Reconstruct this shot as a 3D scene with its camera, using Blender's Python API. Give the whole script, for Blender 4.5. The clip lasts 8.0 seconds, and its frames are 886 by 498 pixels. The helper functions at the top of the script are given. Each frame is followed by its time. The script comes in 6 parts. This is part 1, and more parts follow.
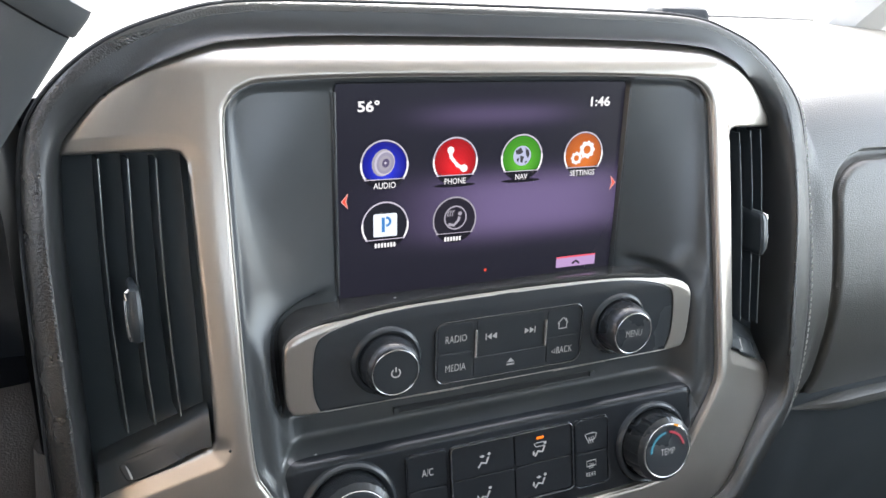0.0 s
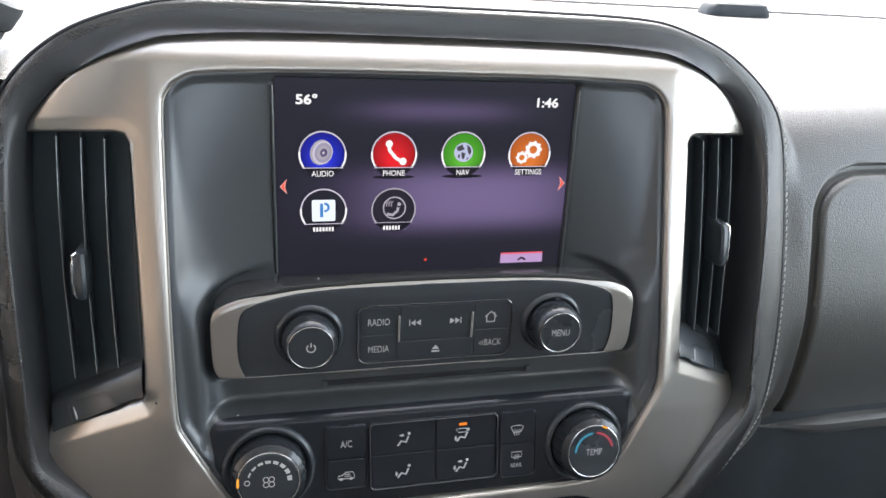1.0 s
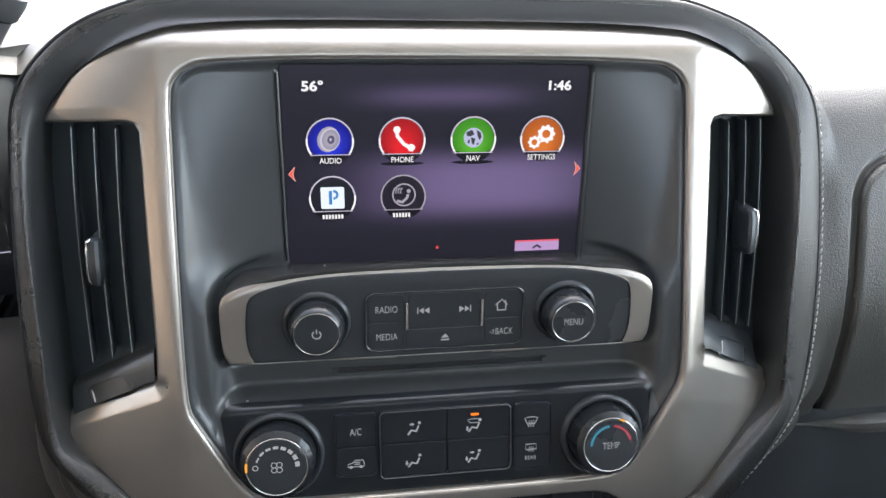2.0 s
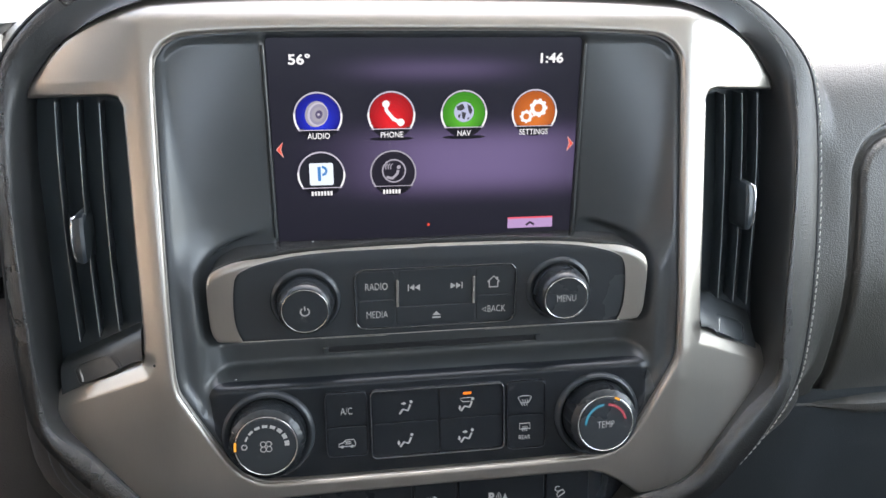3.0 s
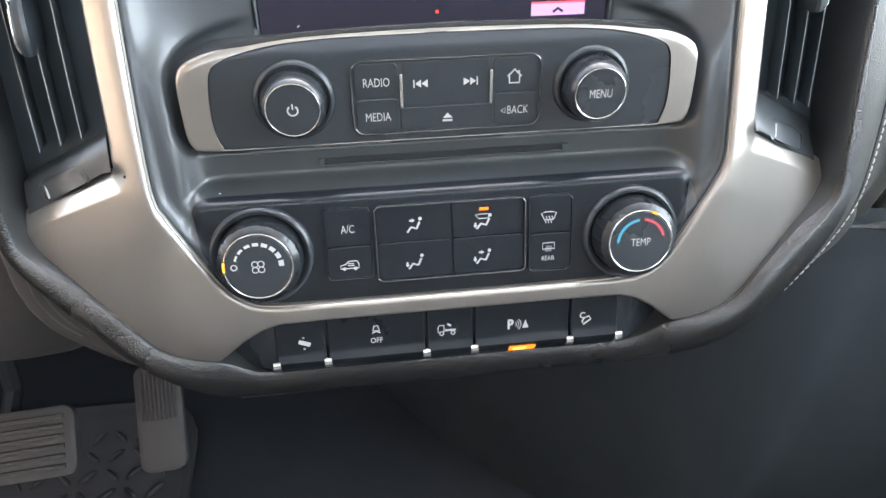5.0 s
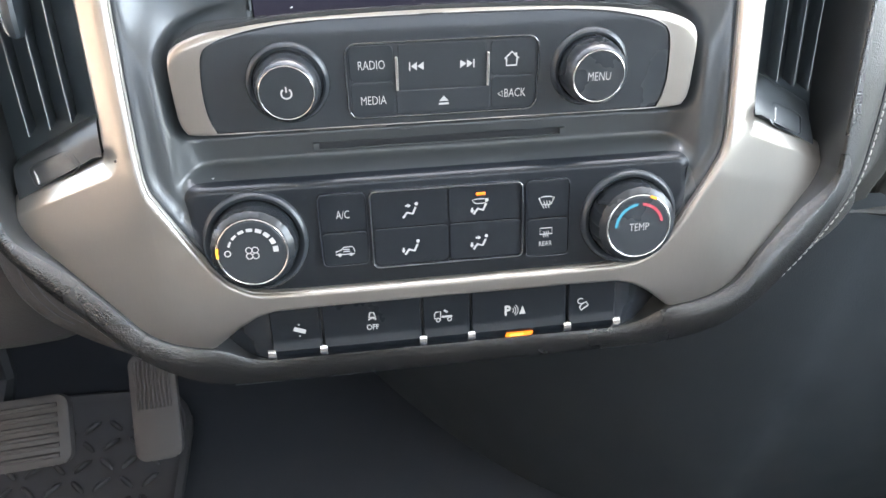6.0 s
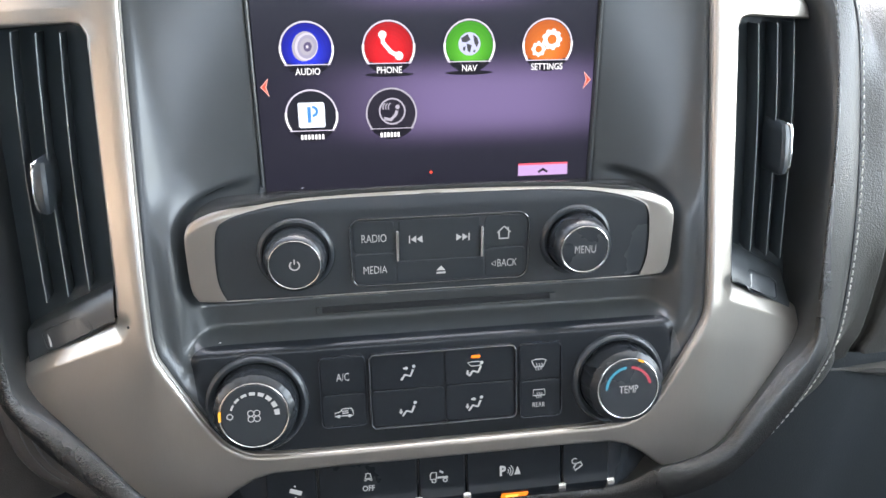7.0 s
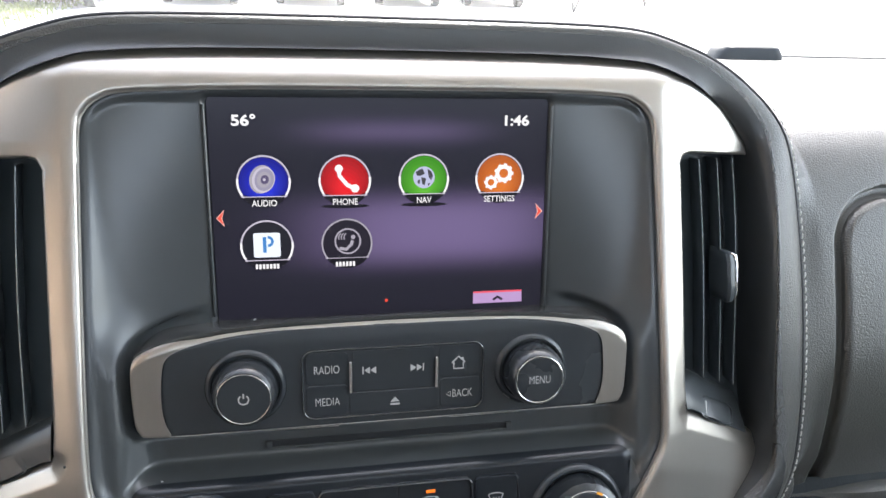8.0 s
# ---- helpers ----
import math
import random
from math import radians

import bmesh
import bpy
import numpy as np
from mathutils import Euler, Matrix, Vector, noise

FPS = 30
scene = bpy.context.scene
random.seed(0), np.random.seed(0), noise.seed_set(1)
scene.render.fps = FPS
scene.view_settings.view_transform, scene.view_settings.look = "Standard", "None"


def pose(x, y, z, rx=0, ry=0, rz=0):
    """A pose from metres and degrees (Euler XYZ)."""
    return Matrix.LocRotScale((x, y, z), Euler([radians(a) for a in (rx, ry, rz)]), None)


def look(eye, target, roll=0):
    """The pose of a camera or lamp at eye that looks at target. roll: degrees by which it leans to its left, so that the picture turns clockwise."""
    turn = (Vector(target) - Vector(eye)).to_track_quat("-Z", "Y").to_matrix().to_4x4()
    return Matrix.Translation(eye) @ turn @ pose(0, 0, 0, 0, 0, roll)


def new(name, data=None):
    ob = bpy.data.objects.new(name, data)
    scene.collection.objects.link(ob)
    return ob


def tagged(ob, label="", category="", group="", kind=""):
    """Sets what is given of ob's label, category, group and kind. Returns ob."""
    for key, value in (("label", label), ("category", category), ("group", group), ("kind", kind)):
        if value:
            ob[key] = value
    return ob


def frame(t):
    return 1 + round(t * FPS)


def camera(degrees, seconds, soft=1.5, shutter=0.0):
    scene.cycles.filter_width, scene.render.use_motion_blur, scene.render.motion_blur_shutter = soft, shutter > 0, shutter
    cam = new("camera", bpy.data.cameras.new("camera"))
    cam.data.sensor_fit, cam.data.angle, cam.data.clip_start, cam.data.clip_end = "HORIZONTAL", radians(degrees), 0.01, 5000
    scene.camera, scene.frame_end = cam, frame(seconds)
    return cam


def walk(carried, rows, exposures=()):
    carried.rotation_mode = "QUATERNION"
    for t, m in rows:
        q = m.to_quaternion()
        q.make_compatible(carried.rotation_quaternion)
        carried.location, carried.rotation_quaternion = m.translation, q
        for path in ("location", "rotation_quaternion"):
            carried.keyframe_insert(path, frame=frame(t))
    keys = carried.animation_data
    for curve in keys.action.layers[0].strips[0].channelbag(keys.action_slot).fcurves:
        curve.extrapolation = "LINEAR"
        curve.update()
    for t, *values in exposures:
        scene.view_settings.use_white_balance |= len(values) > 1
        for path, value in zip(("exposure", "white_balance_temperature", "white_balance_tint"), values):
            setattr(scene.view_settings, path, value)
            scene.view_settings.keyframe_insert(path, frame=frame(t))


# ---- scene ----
# the camera: seconds, eye in metres, yaw, pitch, roll in degrees
cam = camera(63.76, 8.0)
ROWS = [
    (0, -0.1792, -0.3270, 1.3969, -24.70, -26.55, 5.71),
    (0.5, -0.1255, -0.3553, 1.4121, -19.79, -27.77, 5.20),
    (1, -0.0921, -0.3709, 1.4180, -15.46, -28.71, 5.62),
    (1.5, -0.0762, -0.3770, 1.4239, -11.13, -29.27, 3.92),
    (1.6, -0.0725, -0.3744, 1.4216, -10.40, -29.26, 3.38),
    (2.8, -0.0510, -0.3763, 1.4006, -9.31, -29.07, 2.25),
    (3, -0.0516, -0.3761, 1.3986, -9.20, -29.53, 2.09),
    (3.5, -0.0465, -0.3723, 1.3853, -8.70, -31.40, 1.51),
    (4, -0.0449, -0.3611, 1.3697, -8.29, -34.28, 1.02),
    (4.5, -0.0428, -0.3543, 1.3575, -8.37, -37.20, 1.00),
    (5, -0.0441, -0.3485, 1.3429, -7.93, -40.55, 0.69),
    (5.2, -0.0439, -0.3488, 1.3372, -7.82, -41.66, 0.63),
    (6.3, -0.0451, -0.3462, 1.3415, -8.74, -41.03, 1.08),
    (6.5, -0.0457, -0.3471, 1.3481, -8.71, -38.40, 1.03),
    (7, -0.0486, -0.3513, 1.3622, -9.09, -30.71, 1.47),
    (7.5, -0.0494, -0.3547, 1.3685, -9.21, -24.44, 1.98),
    (8, -0.0422, -0.3466, 1.3757, -11.80, -22.46, 2.67),
]
EXPOSURE = 2.8
walk(cam, [(t, pose(x, y, z, 90 + pitch, 0, yaw) @ pose(0, 0, 0, 0, 0, roll)) for t, x, y, z, yaw, pitch, roll in ROWS],
     exposures=[(0.0, 3.12), (1.6, 2.95), (3.0, 3.03), (4.0, 3.48), (5.2, 4.1), (6.3, 4.2), (7.0, 3.62), (7.5, 3.3), (8.0, 3.05)])

# ---- daylight: bright overcast ----
world = bpy.data.worlds.new("overcast_sky")
scene.world = world
world.use_nodes = True
wn = world.node_tree
sky = wn.nodes.new("ShaderNodeTexSky")
sky.sky_type = "NISHITA"
sky.sun_disc = False
sky.sun_elevation, sky.sun_rotation = radians(48), radians(20)
sky.air_density, sky.dust_density = 1.0, 4.0
bg = wn.nodes["Background"]
pale = wn.nodes.new("ShaderNodeHueSaturation")
pale.inputs["Saturation"].default_value = 0.62
wn.links.new(sky.outputs[0], pale.inputs["Color"])
wn.links.new(pale.outputs[0], bg.inputs[0])
bg.inputs[1].default_value = 0.15
sun = new("sun", bpy.data.lights.new("sun", "SUN"))
sun.data.energy, sun.data.angle, sun.data.color = 1.5, radians(30), (1.0, 0.98, 0.95)
sun.matrix_world = look((0.8, 3.0, 4.5), (0, 0, 1.2))
side_sky = new("side_window_daylight", bpy.data.lights.new("side_window_daylight", "AREA"))  # the sky in the passenger's window
side_sky.data.shape, side_sky.data.size, side_sky.data.size_y = "RECTANGLE", 0.56, 0.54
side_sky.data.energy, side_sky.data.color = 0.47, (0.84, 0.95, 1.0)
side_sky.matrix_world = look((0.815, -0.335, 1.46), (0.0, -0.335, 1.46))
rear_sky = new("rear_window_daylight", bpy.data.lights.new("rear_window_daylight", "AREA"))  # the sky in the rear window
rear_sky.data.shape, rear_sky.data.size, rear_sky.data.size_y = "RECTANGLE", 1.40, 0.24
rear_sky.data.energy, rear_sky.data.color = 0.12, (0.90, 0.97, 1.0)
rear_sky.matrix_world = look((0.0, -1.03, 1.61), (0.0, 0.0, 1.61))

# ---- materials ----
DIM = 2.0 ** -EXPOSURE  # lit things are set against the exposure


def nodes_of(name):
    m = bpy.data.materials.new(name)
    m.use_nodes = True
    nt = m.node_tree
    return m, nt, nt.nodes["Principled BSDF"]


def mat(name, col, rough=0.5, metal=0.0, grain=0.0, gscale=900.0, look_of="noise", var=0.08, spec=0.5, coat=0.0, stretch=(1, 1, 1)):
    """A surface with a base colour, stains at one scale and grain or relief at another, in metres."""
    m, nt, b = nodes_of(name)
    N, L = nt.nodes.new, nt.links.new
    b.inputs["Metallic"].default_value = metal
    b.inputs["Specular IOR Level"].default_value = spec
    b.inputs["Coat Weight"].default_value = coat
    b.inputs["Coat Roughness"].default_value = 0.15
    tc, mp = N("ShaderNodeTexCoord"), N("ShaderNodeMapping")
    mp.inputs["Scale"].default_value = stretch
    L(tc.outputs["Object"], mp.inputs[0])
    big = N("ShaderNodeTexNoise")
    big.inputs["Scale"].default_value, big.inputs["Detail"].default_value = 14.0, 5.0
    L(mp.outputs[0], big.inputs[0])
    fine = N("ShaderNodeTexNoise")
    fine.inputs["Scale"].default_value, fine.inputs["Detail"].default_value = gscale, 3.0
    L(mp.outputs[0], fine.inputs[0])
    mix = N("ShaderNodeMath")
    mix.operation = "MULTIPLY_ADD"
    L(fine.outputs[0], mix.inputs[0])
    mix.inputs[1].default_value = 0.35
    L(big.outputs[0], mix.inputs[2])
    ramp = N("ShaderNodeValToRGB")
    ramp.color_ramp.elements[0].position, ramp.color_ramp.elements[1].position = 0.4, 0.95
    ramp.color_ramp.elements[0].color = (*[c * (1 - var) for c in col], 1)
    ramp.color_ramp.elements[1].color = (*[min(1, c * (1 + var)) for c in col], 1)
    L(mix.outputs[0], ramp.inputs[0])
    L(ramp.outputs[0], b.inputs["Base Color"])
    rr_ = N("ShaderNodeMapRange")
    rr_.inputs[1].default_value, rr_.inputs[2].default_value = 0.3, 0.7
    rr_.inputs[3].default_value, rr_.inputs[4].default_value = max(0.02, rough * 0.88), min(1, rough * 1.12)
    L(big.outputs[0], rr_.inputs[0])
    L(rr_.outputs[0], b.inputs["Roughness"])
    if grain:
        bump = N("ShaderNodeBump")
        bump.inputs["Strength"].default_value = grain
        bump.inputs["Distance"].default_value = 0.5 / gscale
        if look_of == "leather":
            vor = N("ShaderNodeTexVoronoi")
            vor.feature = "SMOOTH_F1"
            vor.inputs["Scale"].default_value = gscale
            warp = N("ShaderNodeVectorMath")
            warp.operation = "MULTIPLY_ADD"
            L(fine.outputs[1], warp.inputs[0])
            warp.inputs[1].default_value = (0.5 / gscale,) * 3
            L(mp.outputs[0], warp.inputs[2])
            L(warp.outputs[0], vor.inputs[0])
            bump.inputs["Distance"].default_value = 1.0 / gscale
            L(vor.outputs["Distance"], bump.inputs["Height"])
            bump.invert = True
        else:
            L(fine.outputs[0], bump.inputs["Height"])
        L(bump.outputs[0], b.inputs["Normal"])
    return m


def glow(name, col, strength, base=0.01):
    """A lit legend or lamp."""
    m, nt, b = nodes_of(name)
    b.inputs["Base Color"].default_value = (base, base, base, 1)
    b.inputs["Roughness"].default_value = 0.3
    b.inputs["Specular IOR Level"].default_value = 0.12
    b.inputs["Emission Color"].default_value = (*col, 1)
    b.inputs["Emission Strength"].default_value = strength * DIM
    return m


def display_material():
    """The lit picture behind the glass: a dark ground with two soft violet bands."""
    m, nt, b = nodes_of("display_picture")
    N, L = nt.nodes.new, nt.links.new
    tc, sep = N("ShaderNodeTexCoord"), N("ShaderNodeSeparateXYZ")
    L(tc.outputs["Object"], sep.inputs[0])

    def math_node(op, a, c):
        n = N("ShaderNodeMath")
        n.operation = op
        for i, v in enumerate((a, c)):
            if isinstance(v, (int, float)):
                n.inputs[i].default_value = v
            elif v is not None:
                L(v, n.inputs[i])
        return n.outputs[0]

    def bell(src, mid, width, power=2.0):
        d = math_node("ABSOLUTE", math_node("DIVIDE", math_node("SUBTRACT", src, mid), width), None)
        return math_node("POWER", 2.718, math_node("MULTIPLY", math_node("POWER", d, power), -1.0))

    x, u = sep.outputs[0], sep.outputs[2]
    band = math_node("MULTIPLY", bell(u, 0.0385, 0.0185, 3.5), bell(x, 0.030, 0.068, 3.0))
    top = math_node("MULTIPLY", bell(u, 0.091, 0.006), bell(x, 0.005, 0.045, 3.0))
    amount = math_node("ADD", math_node("MULTIPLY", band, 1.0), math_node("MULTIPLY", top, 0.45))
    mix = N("ShaderNodeMix")
    mix.data_type = "RGBA"
    mix.inputs[6].default_value = (0.0155, 0.0150, 0.0240, 1)
    mix.inputs[7].default_value = (0.158, 0.117, 0.245, 1)
    L(amount, mix.inputs[0])
    b.inputs["Base Color"].default_value = (0.006, 0.006, 0.008, 1)
    b.inputs["Roughness"].default_value = 0.25
    b.inputs["Specular IOR Level"].default_value = 0.2
    L(mix.outputs[2], b.inputs["Emission Color"])
    b.inputs["Emission Strength"].default_value = DIM
    return m


SILVER = mat("satin_silver_paint", (0.44, 0.41, 0.37), 0.30, 0.85, 0.006, 1500, var=0.05, stretch=(1, 1, 0.06))
EDGE = mat("bright_edge", (0.42, 0.40, 0.37), 0.42, 0.8, var=0.04)
PLASTIC = mat("charcoal_plastic", (0.056, 0.062, 0.065), 0.25, gscale=70, var=0.05, spec=0.6)
PIANO = mat("soft_black_faceplate", (0.036, 0.041, 0.046), 0.25, gscale=70, var=0.05)
KEY = mat("black_key_plastic", (0.032, 0.037, 0.042), 0.26, gscale=70, var=0.05)
RUBBER = mat("knob_rubber", (0.018, 0.021, 0.024), 0.27, spec=0.6)
SWITCHM = mat("black_switch_plastic", (0.010, 0.013, 0.017), 0.30, gscale=70, var=0.05, spec=0.3)
SHINE = mat("glossy_bead", (0.03, 0.034, 0.04), 0.08, 0, spec=1.0, coat=1.0)
GLOSS = mat("gloss_black", (0.020, 0.024, 0.030), 0.16, 0, coat=0.3)
CHROME = mat("chrome", (0.78, 0.77, 0.75), 0.20, 1.0, var=0.04)
LEATHER = mat("dark_leather_grain", (0.015, 0.014, 0.013), 0.26, 0, 0.55, 1200, "leather", spec=1.0)
INNERBAND = mat("smooth_black_band", (0.034, 0.036, 0.037), 0.36, 0, 0.10, 1500, "leather", spec=0.6)
DASHPAD = mat("grey_grained_dash_skin", (0.055, 0.054, 0.049), 0.34, 0, 0.36, 1200, "leather", spec=0.6)
LOWER = mat("lower_dash_plastic", (0.026, 0.031, 0.035), 0.55, 0, 0.3, 1200, "leather", spec=0.4)
LEVER = mat("grey_lever_plastic", (0.085, 0.090, 0.094), 0.45, 0, 0.15, 1800)
FOOT = mat("dark_vent_foot_plastic", (0.042, 0.048, 0.052), 0.32, gscale=70, var=0.05, spec=0.6)
DULL = mat("dull_grey_body", (0.066, 0.067, 0.066), 0.24, 0.3, gscale=70, var=0.05)
GAP = mat("black_gap", (0.012, 0.014, 0.017), 0.6)
VENT = mat("vent_black", (0.040, 0.050, 0.056), 0.42)
SLATM = mat("slat_plastic", (0.034, 0.042, 0.048), 0.38)
BEAD = mat("satin_grey_bead", (0.17, 0.18, 0.18), 0.32, 0.6)
CLIMATE = mat("blue_black_climate_key", (0.015, 0.018, 0.022), 0.22, gscale=70, var=0.05, spec=0.4)
LEGEND = glow("white_legend", (0.80, 0.84, 0.86), 0.14, 0.35)
LCDWHITE = glow("screen_white", (0.90, 0.88, 0.90), 1.0)
LCDLILAC = glow("screen_lilac", (0.56, 0.52, 0.62), 0.95)
LCDGREY = glow("screen_grey", (0.40, 0.37, 0.44), 0.9)
AMBER = glow("amber_lamp", (1.0, 0.22, 0.015), 1.1)
AMBERHOT = glow("amber_lamp_core", (1.0, 0.42, 0.06), 1.5)
DULLAMBER = glow("amber_pointer", (1.0, 0.45, 0.05), 0.9)
THREAD = mat("pale_thread", (0.62, 0.61, 0.58), 0.7, 0, 0.3, 3000)
HEADLINER = mat("headliner_cloth", (0.55, 0.54, 0.51), 0.95, 0, 0.3, 800)
TRIM = mat("cabin_trim", (0.10, 0.095, 0.09), 0.8, 0, 0.2, 600)
# tones for unseen walls: pale to brighten reflections, dark to deepen them
WALLPALE = mat("pale_reflection_wall", (0.33, 0.385, 0.40), 0.8, 0, 0.2, 600)
WALLDARK = mat("dark_unseen_wall", (0.052, 0.053, 0.054), 0.8, 0, 0.2, 600)
# tan of an added, unseen sheet that warms the silver's reflections
WALLWARM = mat("tan_reflection_wall", (0.62, 0.485, 0.375), 0.8, 0, 0.2, 600)
CARPET = mat("carpet", (0.014, 0.017, 0.022), 0.98, 0, 0.6, 700)
KNEE = mat("brown_grey_knee_panel", (0.060, 0.055, 0.052), 0.5, 0, 0.3, 1200, "leather", spec=0.4)
MATRUB = mat("floor_mat_rubber", (0.034, 0.033, 0.034), 0.6, 0, 0.3, 900)
PEDAL = mat("pedal_rubber", (0.062, 0.057, 0.056), 0.6, 0, 0.2, 1200)
CONCRETE = mat("pale_concrete", (0.42, 0.41, 0.39), 0.9, 0, 0.4, 60, var=0.15)
GRASS = mat("grass_blades", (0.13, 0.15, 0.045), 0.8, 0, 0.4, 90, var=0.3)
LEAVES = mat("shrub_leaves", (0.06, 0.10, 0.035), 0.7, 0, 0.2, 120, var=0.3)


def pane_material():
    m, nt, b = nodes_of("clear_pane")
    N, L = nt.nodes.new, nt.links.new
    clear, gloss_, mix = N("ShaderNodeBsdfTransparent"), N("ShaderNodeBsdfGlossy"), N("ShaderNodeMixShader")
    gloss_.inputs["Roughness"].default_value = 0.02
    mix.inputs[0].default_value = 0.05
    veil, veiled = N("ShaderNodeBsdfTranslucent"), N("ShaderNodeMixShader")  # white haze mixed into the pane, washes out dark things outside like glare
    veil.inputs[0].default_value = (0.85, 0.85, 0.84, 1)
    veiled.inputs[0].default_value = 0.045
    L(clear.outputs[0], veiled.inputs[1])
    L(veil.outputs[0], veiled.inputs[2])
    L(veiled.outputs[0], mix.inputs[1])
    L(gloss_.outputs[0], mix.inputs[2])
    L(mix.outputs[0], nt.nodes["Material Output"].inputs[0])
    return m


PANE = pane_material()

# ---- shapes: panel coordinates are x to the right, u up the face, n out of the face towards the cabin ----
PANEL = pose(0, 0, 1.2, -10, 0, 0)
ORIGIN = {}


def P3(x, u, n):
    return Vector((x, -n, u))


def thing(name, at, label, category, m=PANEL, group="", kind=""):
    """An empty at the thing's base, under which its parts hang."""
    ob = new(name)
    o = P3(*at) if m is PANEL else Vector(at)
    ob.empty_display_size = 0.02
    ob.matrix_basis = m @ Matrix.Translation(o)
    ORIGIN[ob] = o
    return tagged(ob, label, category, group, kind)


def part(name, bm, material, parent, label="", smooth=35):
    """Links a bmesh as one mesh under a thing or a part."""
    o = ORIGIN[parent]
    bmesh.ops.translate(bm, verts=bm.verts, vec=-o)
    bmesh.ops.recalc_face_normals(bm, faces=bm.faces)
    me = bpy.data.meshes.new(name)
    bm.to_mesh(me)
    bm.free()
    me.materials.append(material)
    if smooth:
        me.shade_smooth()
        me.set_sharp_from_angle(angle=radians(smooth))
    ob = new(name, me)
    ob.parent = parent
    ORIGIN[ob] = o
    return tagged(ob, label)


def solid(name, bm, material, label, category, m=PANEL, at=None, kind="", group="", smooth=35):
    """A one-mesh thing, its origin at the given place."""
    o = (P3(*at) if m is PANEL else Vector(at)) if at else Vector()
    bmesh.ops.translate(bm, verts=bm.verts, vec=-o)
    bmesh.ops.recalc_face_normals(bm, faces=bm.faces)
    me = bpy.data.meshes.new(name)
    bm.to_mesh(me)
    bm.free()
    me.materials.append(material)
    if smooth:
        me.shade_smooth()
        me.set_sharp_from_angle(angle=radians(smooth))
    ob = new(name, me)
    ob.matrix_basis = m @ Matrix.Translation(o)
    ORIGIN[ob] = o
    return tagged(ob, label, category, group, kind)


def loft(bm, loops, closed=True, cap0=False, cap1=False):
    rows = [[bm.verts.new(p) for p in loop] for loop in loops]
    for a, b in zip(rows, rows[1:]):
        k = len(a)
        for i in range(k if closed else k - 1):
            bm.faces.new((a[i], a[(i + 1) % k], b[(i + 1) % k], b[i]))
    if cap0:
        bm.faces.new(rows[0][::-1])
    if cap1:
        bm.faces.new(rows[-1])
    return bm


def rr(x0, x1, u0, u1, r, seg=5):
    """A rectangle with rounded corners, anticlockwise."""
    pts = []
    for cx, cu, a0 in ((x1 - r, u1 - r, 0), (x0 + r, u1 - r, 90), (x0 + r, u0 + r, 180), (x1 - r, u0 + r, 270)):
        for i in range(seg + 1):
            a = radians(a0 + 90 * i / seg)
            pts.append((cx + r * math.cos(a), cu + r * math.sin(a)))
    return pts


def slab(bm, x0, x1, u0, u1, r, face, depth=0.004, bevel=0.0006):
    """A key or plate with rounded corners and bevelled rim; face(x, u) gives its height."""
    e = bevel
    outer, mid, inner = rr(x0, x1, u0, u1, r), rr(x0 + e * 0.3, x1 - e * 0.3, u0 + e * 0.3, u1 - e * 0.3, r), rr(x0 + e, x1 - e, u0 + e, u1 - e, max(r - e, 0.0002))
    return loft(bm, [[P3(x, u, face(x, u) - depth) for x, u in outer], [P3(x, u, face(x, u) - e) for x, u in outer],
                     [P3(x, u, face(x, u) - e * 0.3) for x, u in mid], [P3(x, u, face(x, u)) for x, u in inner],
                     [P3(x, u, face(x, u)) for x, u in rr(x0 + 1.6 * e, x1 - 1.6 * e, u0 + 1.6 * e, u1 - 1.6 * e, max(r - 1.6 * e, 0.0002))]], cap1=True)


def box(bm, lo, hi):
    (a, b, c), (d, e, f) = lo, hi
    return loft(bm, [[Vector(p) for p in ((a, b, z), (d, b, z), (d, e, z), (a, e, z))] for z in (c, f)], cap0=True, cap1=True)


def tube(bm, pts, r, seg=8, closed=False, caps=True):
    pts = [Vector(p) for p in pts]
    k = len(pts)
    loops, up = [], Vector((0.13, 0.21, 0.97))
    for i, p in enumerate(pts):
        d = (pts[(i + 1) % k] - pts[i - 1]) if closed or 0 < i < k - 1 else (pts[1] - pts[0] if i == 0 else pts[-1] - pts[-2])
        d.normalize()
        s = d.cross(up).normalized()
        w = s.cross(d)
        rad = r[i] if isinstance(r, (list, tuple)) else r
        loops.append([p + rad * (math.cos(6.2832 * j / seg) * s + math.sin(6.2832 * j / seg) * w) for j in range(seg)])
    if closed:
        loops.append(loops[0])
    loft(bm, loops, cap0=caps and not closed, cap1=caps and not closed)
    if closed:
        bmesh.ops.remove_doubles(bm, verts=bm.verts, dist=1e-7)
    return bm


def lathe(bm, centre, tilt, profile, seg=48, flutes=0, depth=0.0, fluted=(), cap=True):
    """Turned round an axis that leans up by tilt degrees from the face; profile: rows of radius and height."""
    x, u, n = centre
    ct, st = math.cos(radians(tilt)), math.sin(radians(tilt))
    loops = []
    for k, (r, h) in enumerate(profile):
        loop = []
        for i in range(seg):
            a = 6.28319 * i / seg
            q = r
            if flutes and k in fluted:
                q = r - depth * max(0, math.cos(a * flutes)) ** 4
            c, s = q * math.cos(a), q * math.sin(a)
            loop.append(P3(x + c, u + s * ct + h * st, n + h * ct - s * st))
        loops.append(loop)
    return loft(bm, loops, cap1=cap)


def on_disc(centre, tilt, h, pts):
    """Points of a disc's own plane laid into the panel."""
    x, u, n = centre
    ct, st = math.cos(radians(tilt)), math.sin(radians(tilt))
    return [P3(x + a, u + b * ct + h * st, n + h * ct - b * st) for a, b in pts]


